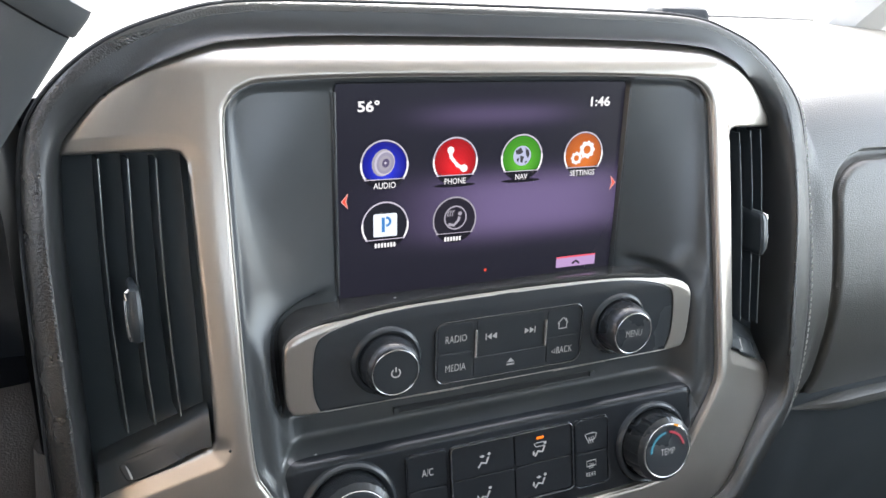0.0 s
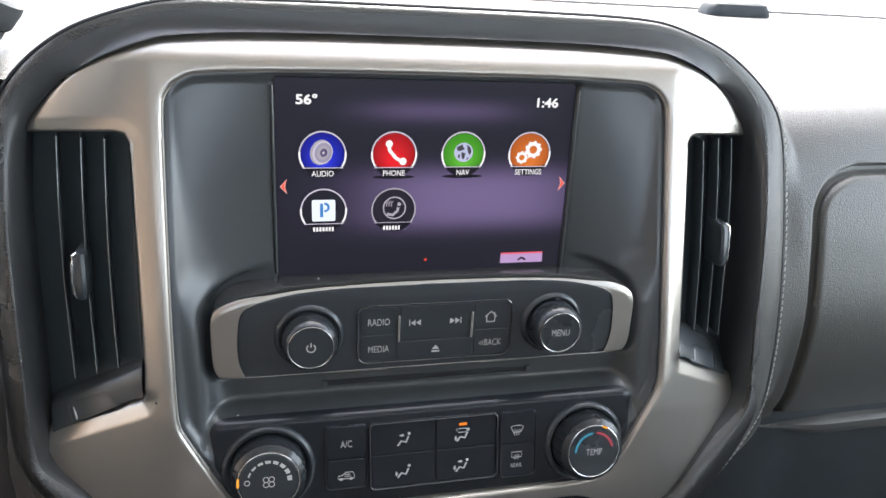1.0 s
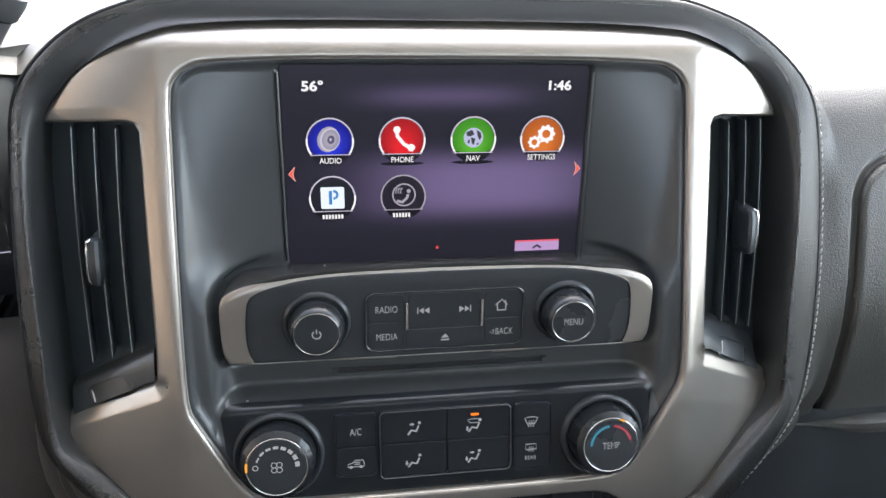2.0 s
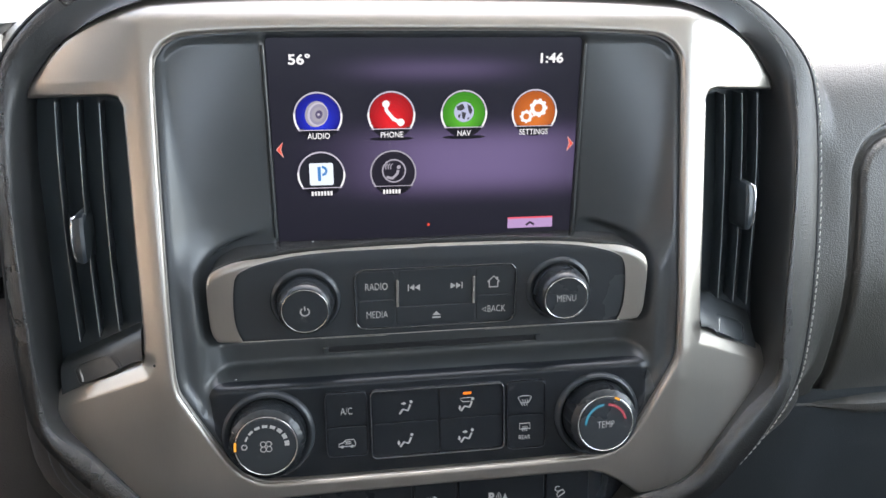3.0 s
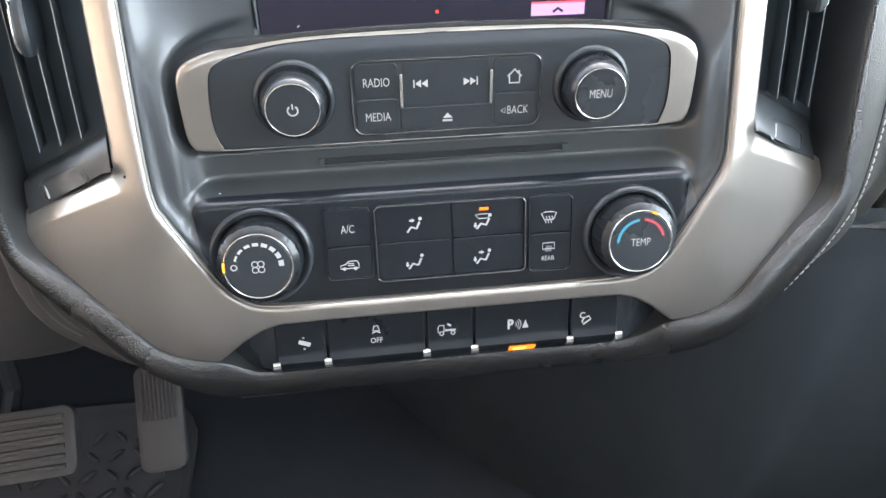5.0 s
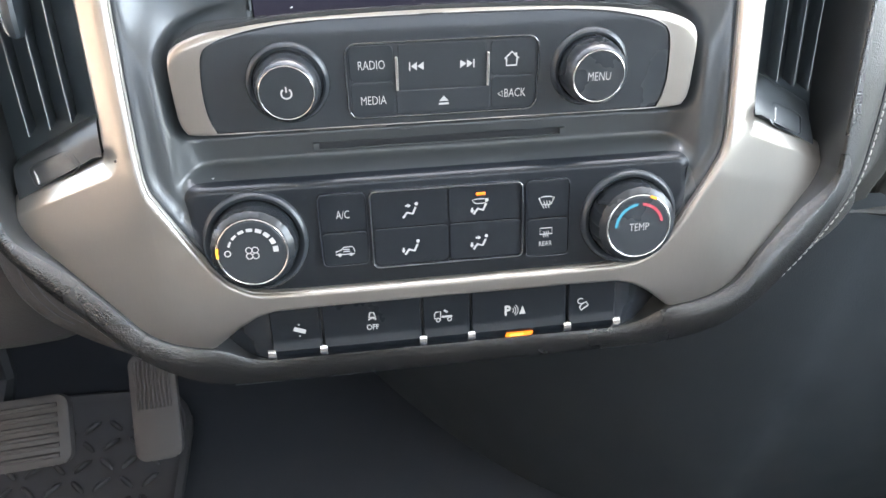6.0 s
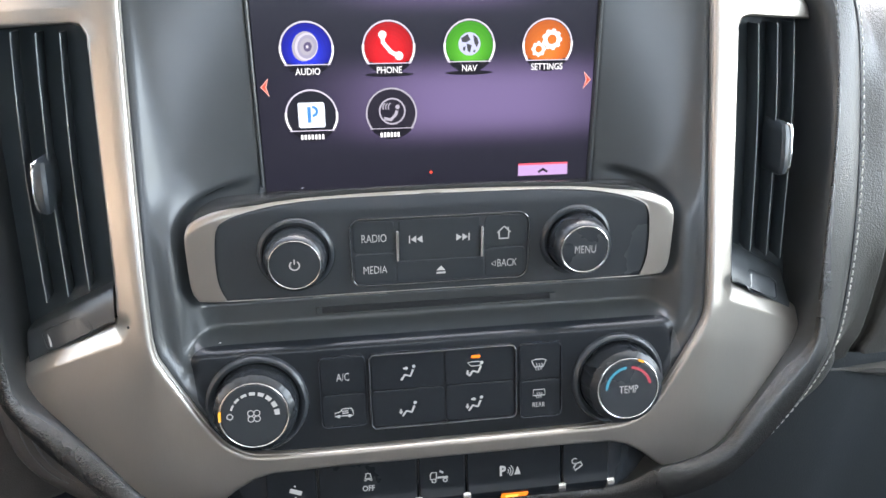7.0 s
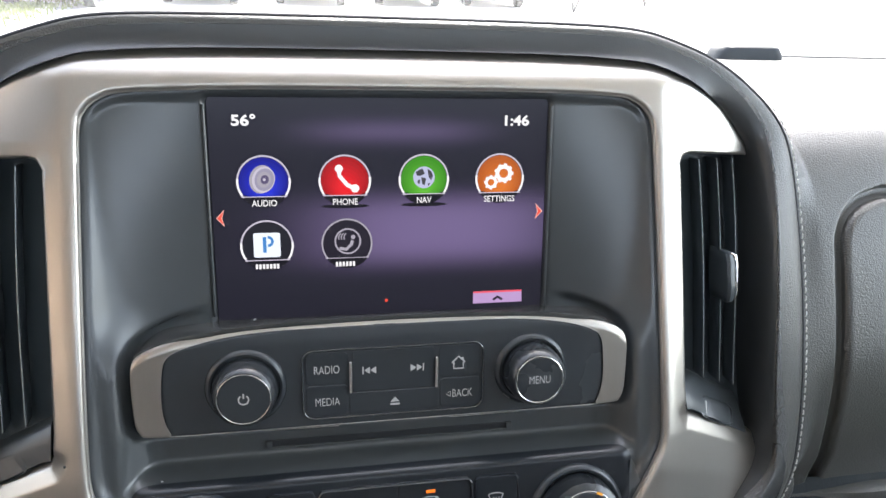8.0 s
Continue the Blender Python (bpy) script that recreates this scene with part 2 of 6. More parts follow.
def flat(bm, pts):
    """A printed shape, as one face."""
    bm.faces.new([bm.verts.new(p) for p in pts])
    return bm


def ribbon2(pts, w, closed=False):
    """The two sides of a drawn line of width w, as quads of 2D points."""
    quads = []
    k = len(pts)
    sides = []
    for i in range(k):
        a = Vector(pts[i - 1] if (closed or i) else pts[i])
        b = Vector(pts[(i + 1) % k] if (closed or i < k - 1) else pts[i])
        d = (b - a).normalized()
        nrm = Vector((-d.y, d.x)) * w / 2
        p = Vector(pts[i])
        sides.append((p + nrm, p - nrm))
    for i in range(k if closed else k - 1):
        j = (i + 1) % k
        quads.append((sides[i][0], sides[j][0], sides[j][1], sides[i][1]))
    return quads


def arc(cx, cy, r, a0, a1, k=16):
    return [(cx + r * math.cos(radians(a0 + (a1 - a0) * i / k)), cy + r * math.sin(radians(a0 + (a1 - a0) * i / k))) for i in range(k + 1)]


def drawn(bm, place, lines=(), fills=(), at=(0, 0), s=1.0):
    """Lines (points, width, closed) and filled outlines, placed by place(list of 2D points)."""
    for pts, w, closed in lines:
        for q in ribbon2(pts, w, closed):
            flat(bm, place([(at[0] + s * a, at[1] + s * b) for a, b in q]))
    for pts in fills:
        flat(bm, place([(at[0] + s * a, at[1] + s * b) for a, b in pts]))
    return bm


def lettering(text, size, place, at=(0, 0), squeeze=0.85, bold=0.0, italic=0.0):
    """Letters of the built-in font as a flat mesh, centred."""
    cu = bpy.data.curves.new("lettering", "FONT")
    cu.body, cu.align_x, cu.align_y, cu.size, cu.offset, cu.resolution_u, cu.shear = text, "CENTER", "CENTER", 1.0, bold, 3, italic
    tmp = bpy.data.objects.new("lettering", cu)
    me = bpy.data.meshes.new_from_object(tmp)
    bm = bmesh.new()
    bm.from_mesh(me)
    bpy.data.objects.remove(tmp)
    bpy.data.meshes.remove(me)
    bpy.data.curves.remove(cu)
    for v, p in zip(bm.verts, place([(at[0] + v.co.x * size * squeeze, at[1] + v.co.y * size) for v in bm.verts])):
        v.co = p
    return bm


def smoothed(pts, k=6, closed=True):
    """A Catmull-Rom curve through rows of numbers."""
    a = np.array(pts, float)
    m = len(a)
    out = []
    for i in range(m if closed else m - 1):
        p0, p1, p2, p3 = (a[(i + j) % m] if closed else a[min(max(i + j, 0), m - 1)] for j in (-1, 0, 1, 2))
        for t in np.arange(k) / k:
            out.append(0.5 * (2 * p1 + (p2 - p0) * t + (2 * p0 - 5 * p1 + 4 * p2 - p3) * t**2 + (3 * p1 - p0 - 3 * p2 + p3) * t**3))
    if not closed:
        out.append(a[-1])
    return np.array(out)


def mirrored(half):
    """A closed outline from its right half, given from the top middle to the bottom middle."""
    return list(half) + [(-x, *rest) for x, *rest in reversed(half) if abs(x) > 1e-6]


def distance(poly, x, u):
    """Signed distance to a closed outline, negative inside."""
    poly = np.asarray(poly, float)
    x, u = np.asarray(x, float), np.asarray(u, float)
    best, inside = np.full(x.shape, 1e9), np.zeros(x.shape, bool)
    for (ax, ay), (bx, by) in zip(poly, np.roll(poly, -1, 0)):
        ex, ey = bx - ax, by - ay
        wx, wy = x - ax, u - ay
        t = np.clip((wx * ex + wy * ey) / (ex * ex + ey * ey + 1e-18), 0, 1)
        best = np.minimum(best, (wx - t * ex) ** 2 + (wy - t * ey) ** 2)
        cross = (ay > u) != (by > u)
        with np.errstate(divide="ignore", invalid="ignore"):
            inside ^= cross & (x < ax + (u - ay) * ex / (ey if ey else 1e-18))
    d = np.sqrt(best)
    return np.where(inside, -d, d)


def sheet(name_bm, dist, height, lo, hi, step, skirt=0.0):
    """A curved sheet over the part of the plane where dist is negative; its rim is turned down by skirt."""
    xs, us = np.arange(lo[0], hi[0] + step / 2, step), np.arange(lo[1], hi[1] + step / 2, step)
    gx, gu = np.meshgrid(xs, us, indexing="ij")
    d = dist(gx, gu)
    d = np.where(np.abs(d) < step * 0.04, -step * 0.04, d)
    verts, index, faces, rim = [], {}, [], []

    def grid_v(i, j):
        if (i, j) not in index:
            index[i, j] = len(verts)
            verts.append((xs[i], us[j]))
        return index[i, j]

    def edge_v(a, b):
        key = (a, b) if a < b else (b, a)
        if key not in index:
            (i, j), (k, l) = key
            t = d[i, j] / (d[i, j] - d[k, l])
            index[key] = len(verts)
            verts.append((xs[i] + t * (xs[k] - xs[i]), us[j] + t * (us[l] - us[j])))
        return index[key]

    ins = d < 0
    some = ins[:-1, :-1] | ins[1:, :-1] | ins[1:, 1:] | ins[:-1, 1:]
    for i, j in np.argwhere(some):
        c = [(i, j), (i + 1, j), (i + 1, j + 1), (i, j + 1)]
        face, cut = [], []
        for a, b in zip(c, c[1:] + c[:1]):
            if ins[a]:
                face.append(grid_v(*a))
            if ins[a] != ins[b]:
                v = edge_v(tuple(a), tuple(b))
                face.append(v)
                cut.append((v, bool(ins[a])))
        if len(face) >= 3:
            faces.append(face)
        if len(cut) == 2:
            rim.append((cut[0][0], cut[1][0]) if cut[0][1] else (cut[1][0], cut[0][0]))
    vx, vu = np.array(verts).T
    vn = height(vx, vu)
    bm = name_bm
    bv = [bm.verts.new(P3(x, u, n)) for x, u, n in zip(vx, vu, vn)]
    for f in faces:
        bm.faces.new([bv[k] for k in f])
    if skirt:
        low = {}
        for a, b in rim:
            for k in (a, b):
                if k not in low:
                    low[k] = bm.verts.new(P3(vx[k], vu[k], vn[k] - skirt))
            bm.faces.new((bv[a], bv[b], low[b], low[a]))
    return bm


def smoothstep(a, b, x):
    t = np.clip((x - a) / (b - a), 0, 1)
    return t * t * (3 - 2 * t)


def rounding(d, r):
    """How far a rim of radius r has sunk at distance d (negative inside) from the edge."""
    t = np.clip(1 + d / r, 0, 1)
    return r * (1 - np.sqrt(np.maximum(0, 1 - t * t * 0.98)))

# ---- the centre stack ----
OPEN_HALF = [(0.0, 0.1125), (0.075, 0.1122), (0.122, 0.1105), (0.1345, 0.1075), (0.1415, 0.1015), (0.1445, 0.092), (0.1452, 0.06), (0.1455, 0.0), (0.1452, -0.05),
             (0.1440, -0.0725), (0.1395, -0.083), (0.1285, -0.1035), (0.1185, -0.1205), (0.1105, -0.129), (0.0975, -0.1342), (0.06, -0.1352), (0.0, -0.1352)]
OPENING = smoothed(mirrored(OPEN_HALF), 4)
OUT_HALF = [(0.0, 0.1330), (0.09, 0.1322), (0.134, 0.1295), (0.150, 0.1265), (0.172, 0.1180), (0.193, 0.1055), (0.207, 0.0905), (0.216, 0.0770), (0.2190, 0.045), (0.2195, 0.0),
            (0.2198, -0.05), (0.2235, -0.090), (0.2215, -0.106), (0.203, -0.1245), (0.183, -0.1440), (0.1670, -0.1605), (0.149, -0.1690), (0.128, -0.1715), (0.06, -0.1700), (0.0, -0.1700)]
OUTER = smoothed(mirrored(OUT_HALF), 4)
VENT_HOLE = [(0.260, 0.0735), (0.169, 0.0795), (0.1640, 0.0785), (0.1612, 0.0740), (0.1608, 0.02), (0.1602, -0.045), (0.1610, -0.0565), (0.1640, -0.0615), (0.1700, -0.0645), (0.2160, -0.0865), (0.260, -0.1080)]
SWITCH_HALF = [(0.0, -0.1455), (0.06, -0.1455), (0.093, -0.1460), (0.1025, -0.1490), (0.113, -0.1560), (0.124, -0.1665), (0.130, -0.1720), (0.130, -0.200), (0.06, -0.200), (0.0, -0.200)]
SWITCH_HOLE = mirrored(SWITCH_HALF)


FACE = smoothed([(-0.25, 0.022), (-0.18, 0.0472), (-0.168, 0.0510), (-0.155, 0.0541), (-0.142, 0.0556), (-0.128, 0.0560), (-0.110, 0.0553), (-0.092, 0.0540), (-0.086, 0.0534), (-0.0815, 0.0526), (-0.076, 0.0515), (-0.068, 0.0498), (-0.04, 0.0436), (0.0, 0.0345), (0.06, 0.0207), (0.12, 0.0070), (0.2, -0.012)], 10, closed=False)


def stack_face(x, u):
    """Height of the silver face: reclined, wrapping away at the sides, rolled back at the foot and along the top."""
    x, u = np.abs(np.asarray(x, float)), np.asarray(u, float)
    top = smoothstep(-0.075, 0.06, u)
    v = u + 0.35 * (1 - top) * np.maximum(0, x - 0.145)
    n = np.interp(v, FACE[:, 0], FACE[:, 1])
    w = x - 0.1505
    n = n - (0.42 - 0.05 * top) * (w + np.sqrt(w * w + 0.000012 + 0.00015 * smoothstep(-0.066, -0.10, u))) / 2
    return n - 38.0 * np.maximum(0, u - 0.1145) ** 2


def bezel_dist(x, u):
    d = distance(OUTER, x, u)
    for hole in (OPENING, VENT_HOLE, [(-a, b) for a, b in VENT_HOLE], SWITCH_HOLE):
        d = np.maximum(d, -distance(hole, x, u))
    return d


def make_bezel():
    root = thing("center_stack_bezel", (0, -0.17, 0.05), "satin silver painted plastic bezel framing the center stack", "dashboard trim")

    def height(x, u):
        n = stack_face(x, u)
        n = n - rounding(-distance(OPENING, x, u), 0.0022) - rounding(distance(OUTER, x, u), 0.003)
        vents = np.minimum(distance(VENT_HOLE, x, u), distance([(-a, b) for a, b in VENT_HOLE], x, u))
        lip = np.clip(1 - np.maximum(vents, 0) / 0.0075, 0, 1)
        n = n - 0.0036 * lip * smoothstep(-0.052, -0.062, u) - 0.0012 * lip * smoothstep(0.070, 0.078, u)
        return n - rounding(-vents, 0.0016) - rounding(-distance(SWITCH_HOLE, x, u), 0.0016)

    part("bezel_frame", sheet(bmesh.new(), bezel_dist, height, (-0.2242, -0.1735), (0.2242, 0.1345), 0.0009, 0.009), SILVER, root, smooth=50)
    edge = bmesh.new()
    lip = smoothed(mirrored(OPEN_HALF), 6)
    tube(edge, [P3(x * 0.9975, u * 0.9985, float(stack_face(x, u)) - 0.0021) for x, u in lip], 0.00042, 6, closed=True)
    part("opening_edge", edge, EDGE, root, "bright polished inner edge")
    speck = bmesh.new()
    lathe(speck, (-0.1548, -0.0596, float(stack_face(-0.1548, -0.0596)) - 0.0003), 0, [(0.0009, 0), (0.0007, 0.0004)], 10)
    part("chip", speck, PLASTIC, root, "small dark chip in the paint")


def climate_face(x, u):
    return 0.0297 - 0.179 * np.asarray(u, float)


RADIO_HALF = [(0.0, 0.0018), (0.04, 0.0013), (0.0725, -0.0001), (0.0975, -0.0034), (0.113, -0.0074), (0.1215, -0.0114), (0.1248, -0.0157), (0.1258, -0.024), (0.1258, -0.038), (0.1254, -0.0458), (0.1235, -0.0508),
              (0.118, -0.0531), (0.08, -0.0538), (0.0, -0.0545)]
RADIO = smoothed(mirrored(RADIO_HALF), 4)


def brow_distance(x, u):
    """Distance from the rounded outline of the climate face, negative inside."""
    ax = np.abs(np.asarray(x, float))
    half = np.interp(np.maximum(u, -0.118), [-0.118, -0.1035, -0.083, -0.0725, -0.05], [0.1195, 0.1285, 0.1395, 0.1440, 0.1452])
    inset = np.interp(u, [-0.112, -0.102, -0.086, -0.07], [0.0005, 0.002, 0.0085, 0.0095])
    a, b = u + 0.0765 + 0.011, ax - (half - inset) + 0.011
    return np.minimum(np.maximum(a, b), 0) + np.hypot(np.maximum(a, 0), np.maximum(b, 0)) - 0.011


def housing_plan(x, u):
    x, u = np.asarray(x, float), np.asarray(u, float)
    ax = np.abs(x)
    border = stack_face(x, u) - 0.0055
    # the well of the screen, its cheeks and their hollow rims
    t = np.clip((ax - 0.0895) / (0.1425 - 0.0895), 0, 1)
    floor = 0.0012 + 0.72 * (np.maximum(border, 0.0012) - 0.0012) * t
    rise = np.maximum(border - floor, 0.0005)
    cheek = floor + rise * np.clip(1 - (0.1425 - ax) / (1.75 * rise + 0.004), 0, 1) ** 2.8
    well = -0.004 + (cheek + 0.004) * smoothstep(0.0880, 0.0896, ax)
    well = well + (border - well) * smoothstep(0.1065, 0.1120, u)
    # the trough with the disc slot
    trough = 0.0240 + (border - 0.0240) * smoothstep(0.124, 0.1445, ax)
    n = well + (trough - well) * smoothstep(-0.044, -0.060, u)
    near = distance(RADIO, x, u)
    # the hollow strip down each side
    strip = border - 0.0125 * (1 - np.clip((ax - 0.122) / 0.0205, 0, 1)) ** 1.6
    n = n + (strip - n) * smoothstep(0.114, 0.134, ax) * smoothstep(0.010, -0.024, u)
    # a narrow moat round the ends of the radio
    n = n - 0.0060 * smoothstep(0.0056, 0.0026, near) * smoothstep(0.090, 0.112, ax)
    # the rounded brow of the climate face
    d = brow_distance(x, u)
    low = np.minimum(climate_face(x, u) - 0.0012, border)
    rim_low = np.maximum(np.minimum(n, low), low - 0.0085 * smoothstep(-0.098, -0.082, u) - 0.2 * smoothstep(-0.080, -0.062, u))
    n = rim_low + (low - rim_low) * smoothstep(0.0045, -0.0035, d)
    # the flat rim that meets the bezel
    n = n + (border - n) * smoothstep(-0.0042, -0.0022, distance(OPENING, x, u))
    return np.minimum(n, border)


def housing_height(x, u):
    """The plan with its corners rounded."""
    x, u = np.asarray(x, float), np.asarray(u, float)
    total = 2.0 * housing_plan(x, u)
    weight = 2.0
    for r, k, w in ((0.0010, 6, 1.0), (0.0021, 8, 0.5)):
        for i in range(k):
            a = 6.28319 * i / k
            total = total + w * housing_plan(x + r * math.cos(a), u + r * math.sin(a))
            weight += w
    return total / weight


def make_housing():
    root = thing("control_housing", (0, -0.13, 0.045), "dark charcoal plastic housing recessed round the screen and controls", "dashboard housing")
    part("housing_shell", sheet(bmesh.new(), lambda x, u: np.maximum(distance(OPENING, x, u) - 0.004, -0.0006 - brow_distance(x, u)), housing_height, (-0.152, -0.142), (0.152, 0.120), 0.0011), PLASTIC, root, smooth=60)
    part("climate_shell", sheet(bmesh.new(), lambda x, u: np.maximum(distance(OPENING, x, u) - 0.004, brow_distance(x, u) + 0.0006), housing_height, (-0.152, -0.142), (0.152, -0.074), 0.0011), CLIMATE, root, "darker blue-black moulding round the climate controls", smooth=60)
    slot = bmesh.new()
    slab(slot, -0.0640, 0.0640, -0.0685, -0.0652, 0.0012, lambda x, u: 0.0246, 0.004, 0.0003)
    s = part("disc_slot", slot, GAP, root, "thin black disc slot")
    sill = bmesh.new()
    tube(sill, [P3(x, -0.0691, 0.0246) for x in np.linspace(-0.0655, 0.0655, 9)], 0.0007, 8)
    part("slot_lip", sill, PLASTIC, s, "rounded lower lip")
    for x in (-0.0640, 0.0640):
        tick = bmesh.new()
        slab(tick, x - 0.0017, x + 0.0017, -0.0687, -0.0650, 0.0006, lambda x_, u: 0.0258, 0.002, 0.0004)
        part("slot_end", tick, PLASTIC, s)
    for x in (-0.0680, -0.1140):
        spark = bmesh.new()
        tube(spark, [P3(x, 0.0030 if x > -0.1 else -0.0725, 0.0325 if x > -0.1 else 0.043), P3(x + 0.0010, 0.0036 if x > -0.1 else -0.0723, 0.0325 if x > -0.1 else 0.043)], 0.00025, 6)
        part("scuff", spark, LEGEND, root, "tiny pale scuff")


# ---- the padded rim ----
# from the top middle to the bottom middle: the inner edge, the outer edge, and heights (inner, outer, bulge)
RIM_INNER = [(0.0, 0.1318), (0.09, 0.1312), (0.134, 0.1287), (0.15, 0.1257), (0.172, 0.1172), (0.193, 0.1047), (0.207, 0.0897), (0.215, 0.0765), (0.218, 0.045), (0.2185, 0.0), (0.2185, -0.05), (0.2175, -0.088), (0.2145, -0.103), (0.196, -0.1205), (0.176, -0.1395), (0.161, -0.1563), (0.145, -0.1658), (0.126, -0.172), (0.104, -0.1845), (0.05, -0.185), (0.0, -0.185)]
RIM_TUCK = [0.006, 0.006, 0.005, 0.004, 0.003, 0.0, -0.003, -0.005, -0.006, -0.006, -0.006, -0.005, -0.003, -0.002, 0.0, 0.0, 0.0, 0.0, 0.0, 0.0, 0.0]
RIM_CREST = [(0.0, 0.1447, -0.003), (0.0945, 0.1443, -0.003), (0.1372, 0.1424, -0.003), (0.158, 0.1373, -0.003), (0.1835, 0.1270, -0.0025), (0.2065, 0.1110, -0.002), (0.2205, 0.0945, -0.001), (0.2235, 0.078, 0.004), (0.2235, 0.0455, 0.0148), (0.2232, 0.0, 0.0245), (0.2228, -0.05, 0.0310),
             (0.2238, -0.090, 0.0345), (0.2205, -0.107, 0.0380), (0.2035, -0.1265, 0.0440), (0.1835, -0.1460, 0.0505), (0.1675, -0.1635, 0.0555), (0.149, -0.1750, 0.0560), (0.129, -0.1815, 0.0535), (0.104, -0.1905, 0.0475), (0.05, -0.191, 0.0470), (0.0, -0.191, 0.0470)]
RIM_OUTER = [(0.0, 0.1472, -0.006), (0.095, 0.1468, -0.006), (0.138, 0.145, -0.0055), (0.16, 0.1395, -0.005), (0.187, 0.1295, -0.004), (0.2115, 0.1135, -0.004), (0.2285, 0.097, -0.003), (0.2375, 0.079, -0.001), (0.2435, 0.046, 0.003), (0.2433, 0.0, 0.0165), (0.2435, -0.051, 0.0255),
             (0.2445, -0.096, 0.0265), (0.2405, -0.118, 0.0275), (0.2270, -0.1455, 0.028), (0.2075, -0.170, 0.0300), (0.188, -0.190, 0.0310), (0.163, -0.2030, 0.0325), (0.135, -0.2075, 0.0345), (0.104, -0.2085, 0.036), (0.05, -0.208, 0.037), (0.0, -0.2078, 0.037)]
RIM_HALF = [a + (t,) + c + o for a, t, c, o in zip(RIM_INNER, RIM_TUCK, RIM_CREST, RIM_OUTER)]


def rim_left(row):
    """The driver's side of the rim falls away sooner behind its crest."""
    xi, ui, tuck, xc, uc, nc, xo, uo, no = row
    f = float(np.interp(uo, [-0.2085, -0.2080, -0.200, -0.188, -0.16, -0.10, 0.06, 0.085, 0.125], [1.0, 0.9, 0.74, 0.62, 0.60, 0.60, 0.60, 0.68, 1.0]))
    if xi < 0.14:
        f = 1.0
    return (-xi, ui, tuck, -xc, uc, nc - 0.001, -(xi + (xo - xi) * f), ui + (uo - ui) * f, no - 0.012 * (1 - f))


def even(column, reach):
    """A closed run of numbers with its bumps taken out."""
    return sum(np.roll(column, k) * (reach + 1 - abs(k)) for k in range(-reach, reach + 1)) / (reach + 1) ** 2


def rim_right(row):
    """The lower corner stands a little further out on the passenger's side."""
    out = 0.0048 * float(smoothstep(-0.060, -0.098, row[1]) * smoothstep(0.125, 0.16, row[0]))
    return (row[0] + out, row[1] - 0.35 * out, row[2], row[3] + 0.5 * out, row[4] - 0.2 * out, *row[5:])


RIM = smoothed([rim_right(r) for r in RIM_HALF] + [rim_left(r) for r in reversed(RIM_HALF[1:-1])], 8)
RIM = np.stack([RIM[:, 0], RIM[:, 1]] + [even(RIM[:, k], 5) for k in range(2, 9)], axis=1)


def rim_point(row, s):
    """Across the rim: 0 at the bezel, 1 on the crest, 2 at the outer seam."""
    xi, ui, tuck, xc, uc, nc, xo, uo, no = row
    ni = float(stack_face(xi, ui)) + tuck
    if s <= 1:
        a, h = 1 - math.cos(1.5708 * s), math.sin(1.5708 * s)
        return (xi + (xc - xi) * a, ui + (uc - ui) * a, ni + (nc - ni) * h)
    s -= 1
    a, h = 0.35 * s + 0.65 * math.sin(1.5708 * s), 0.35 * s + 0.65 * (1 - math.cos(1.5708 * s))
    return (xc + (xo - xc) * a, uc + (uo - uc) * a, nc + (no - nc) * h)


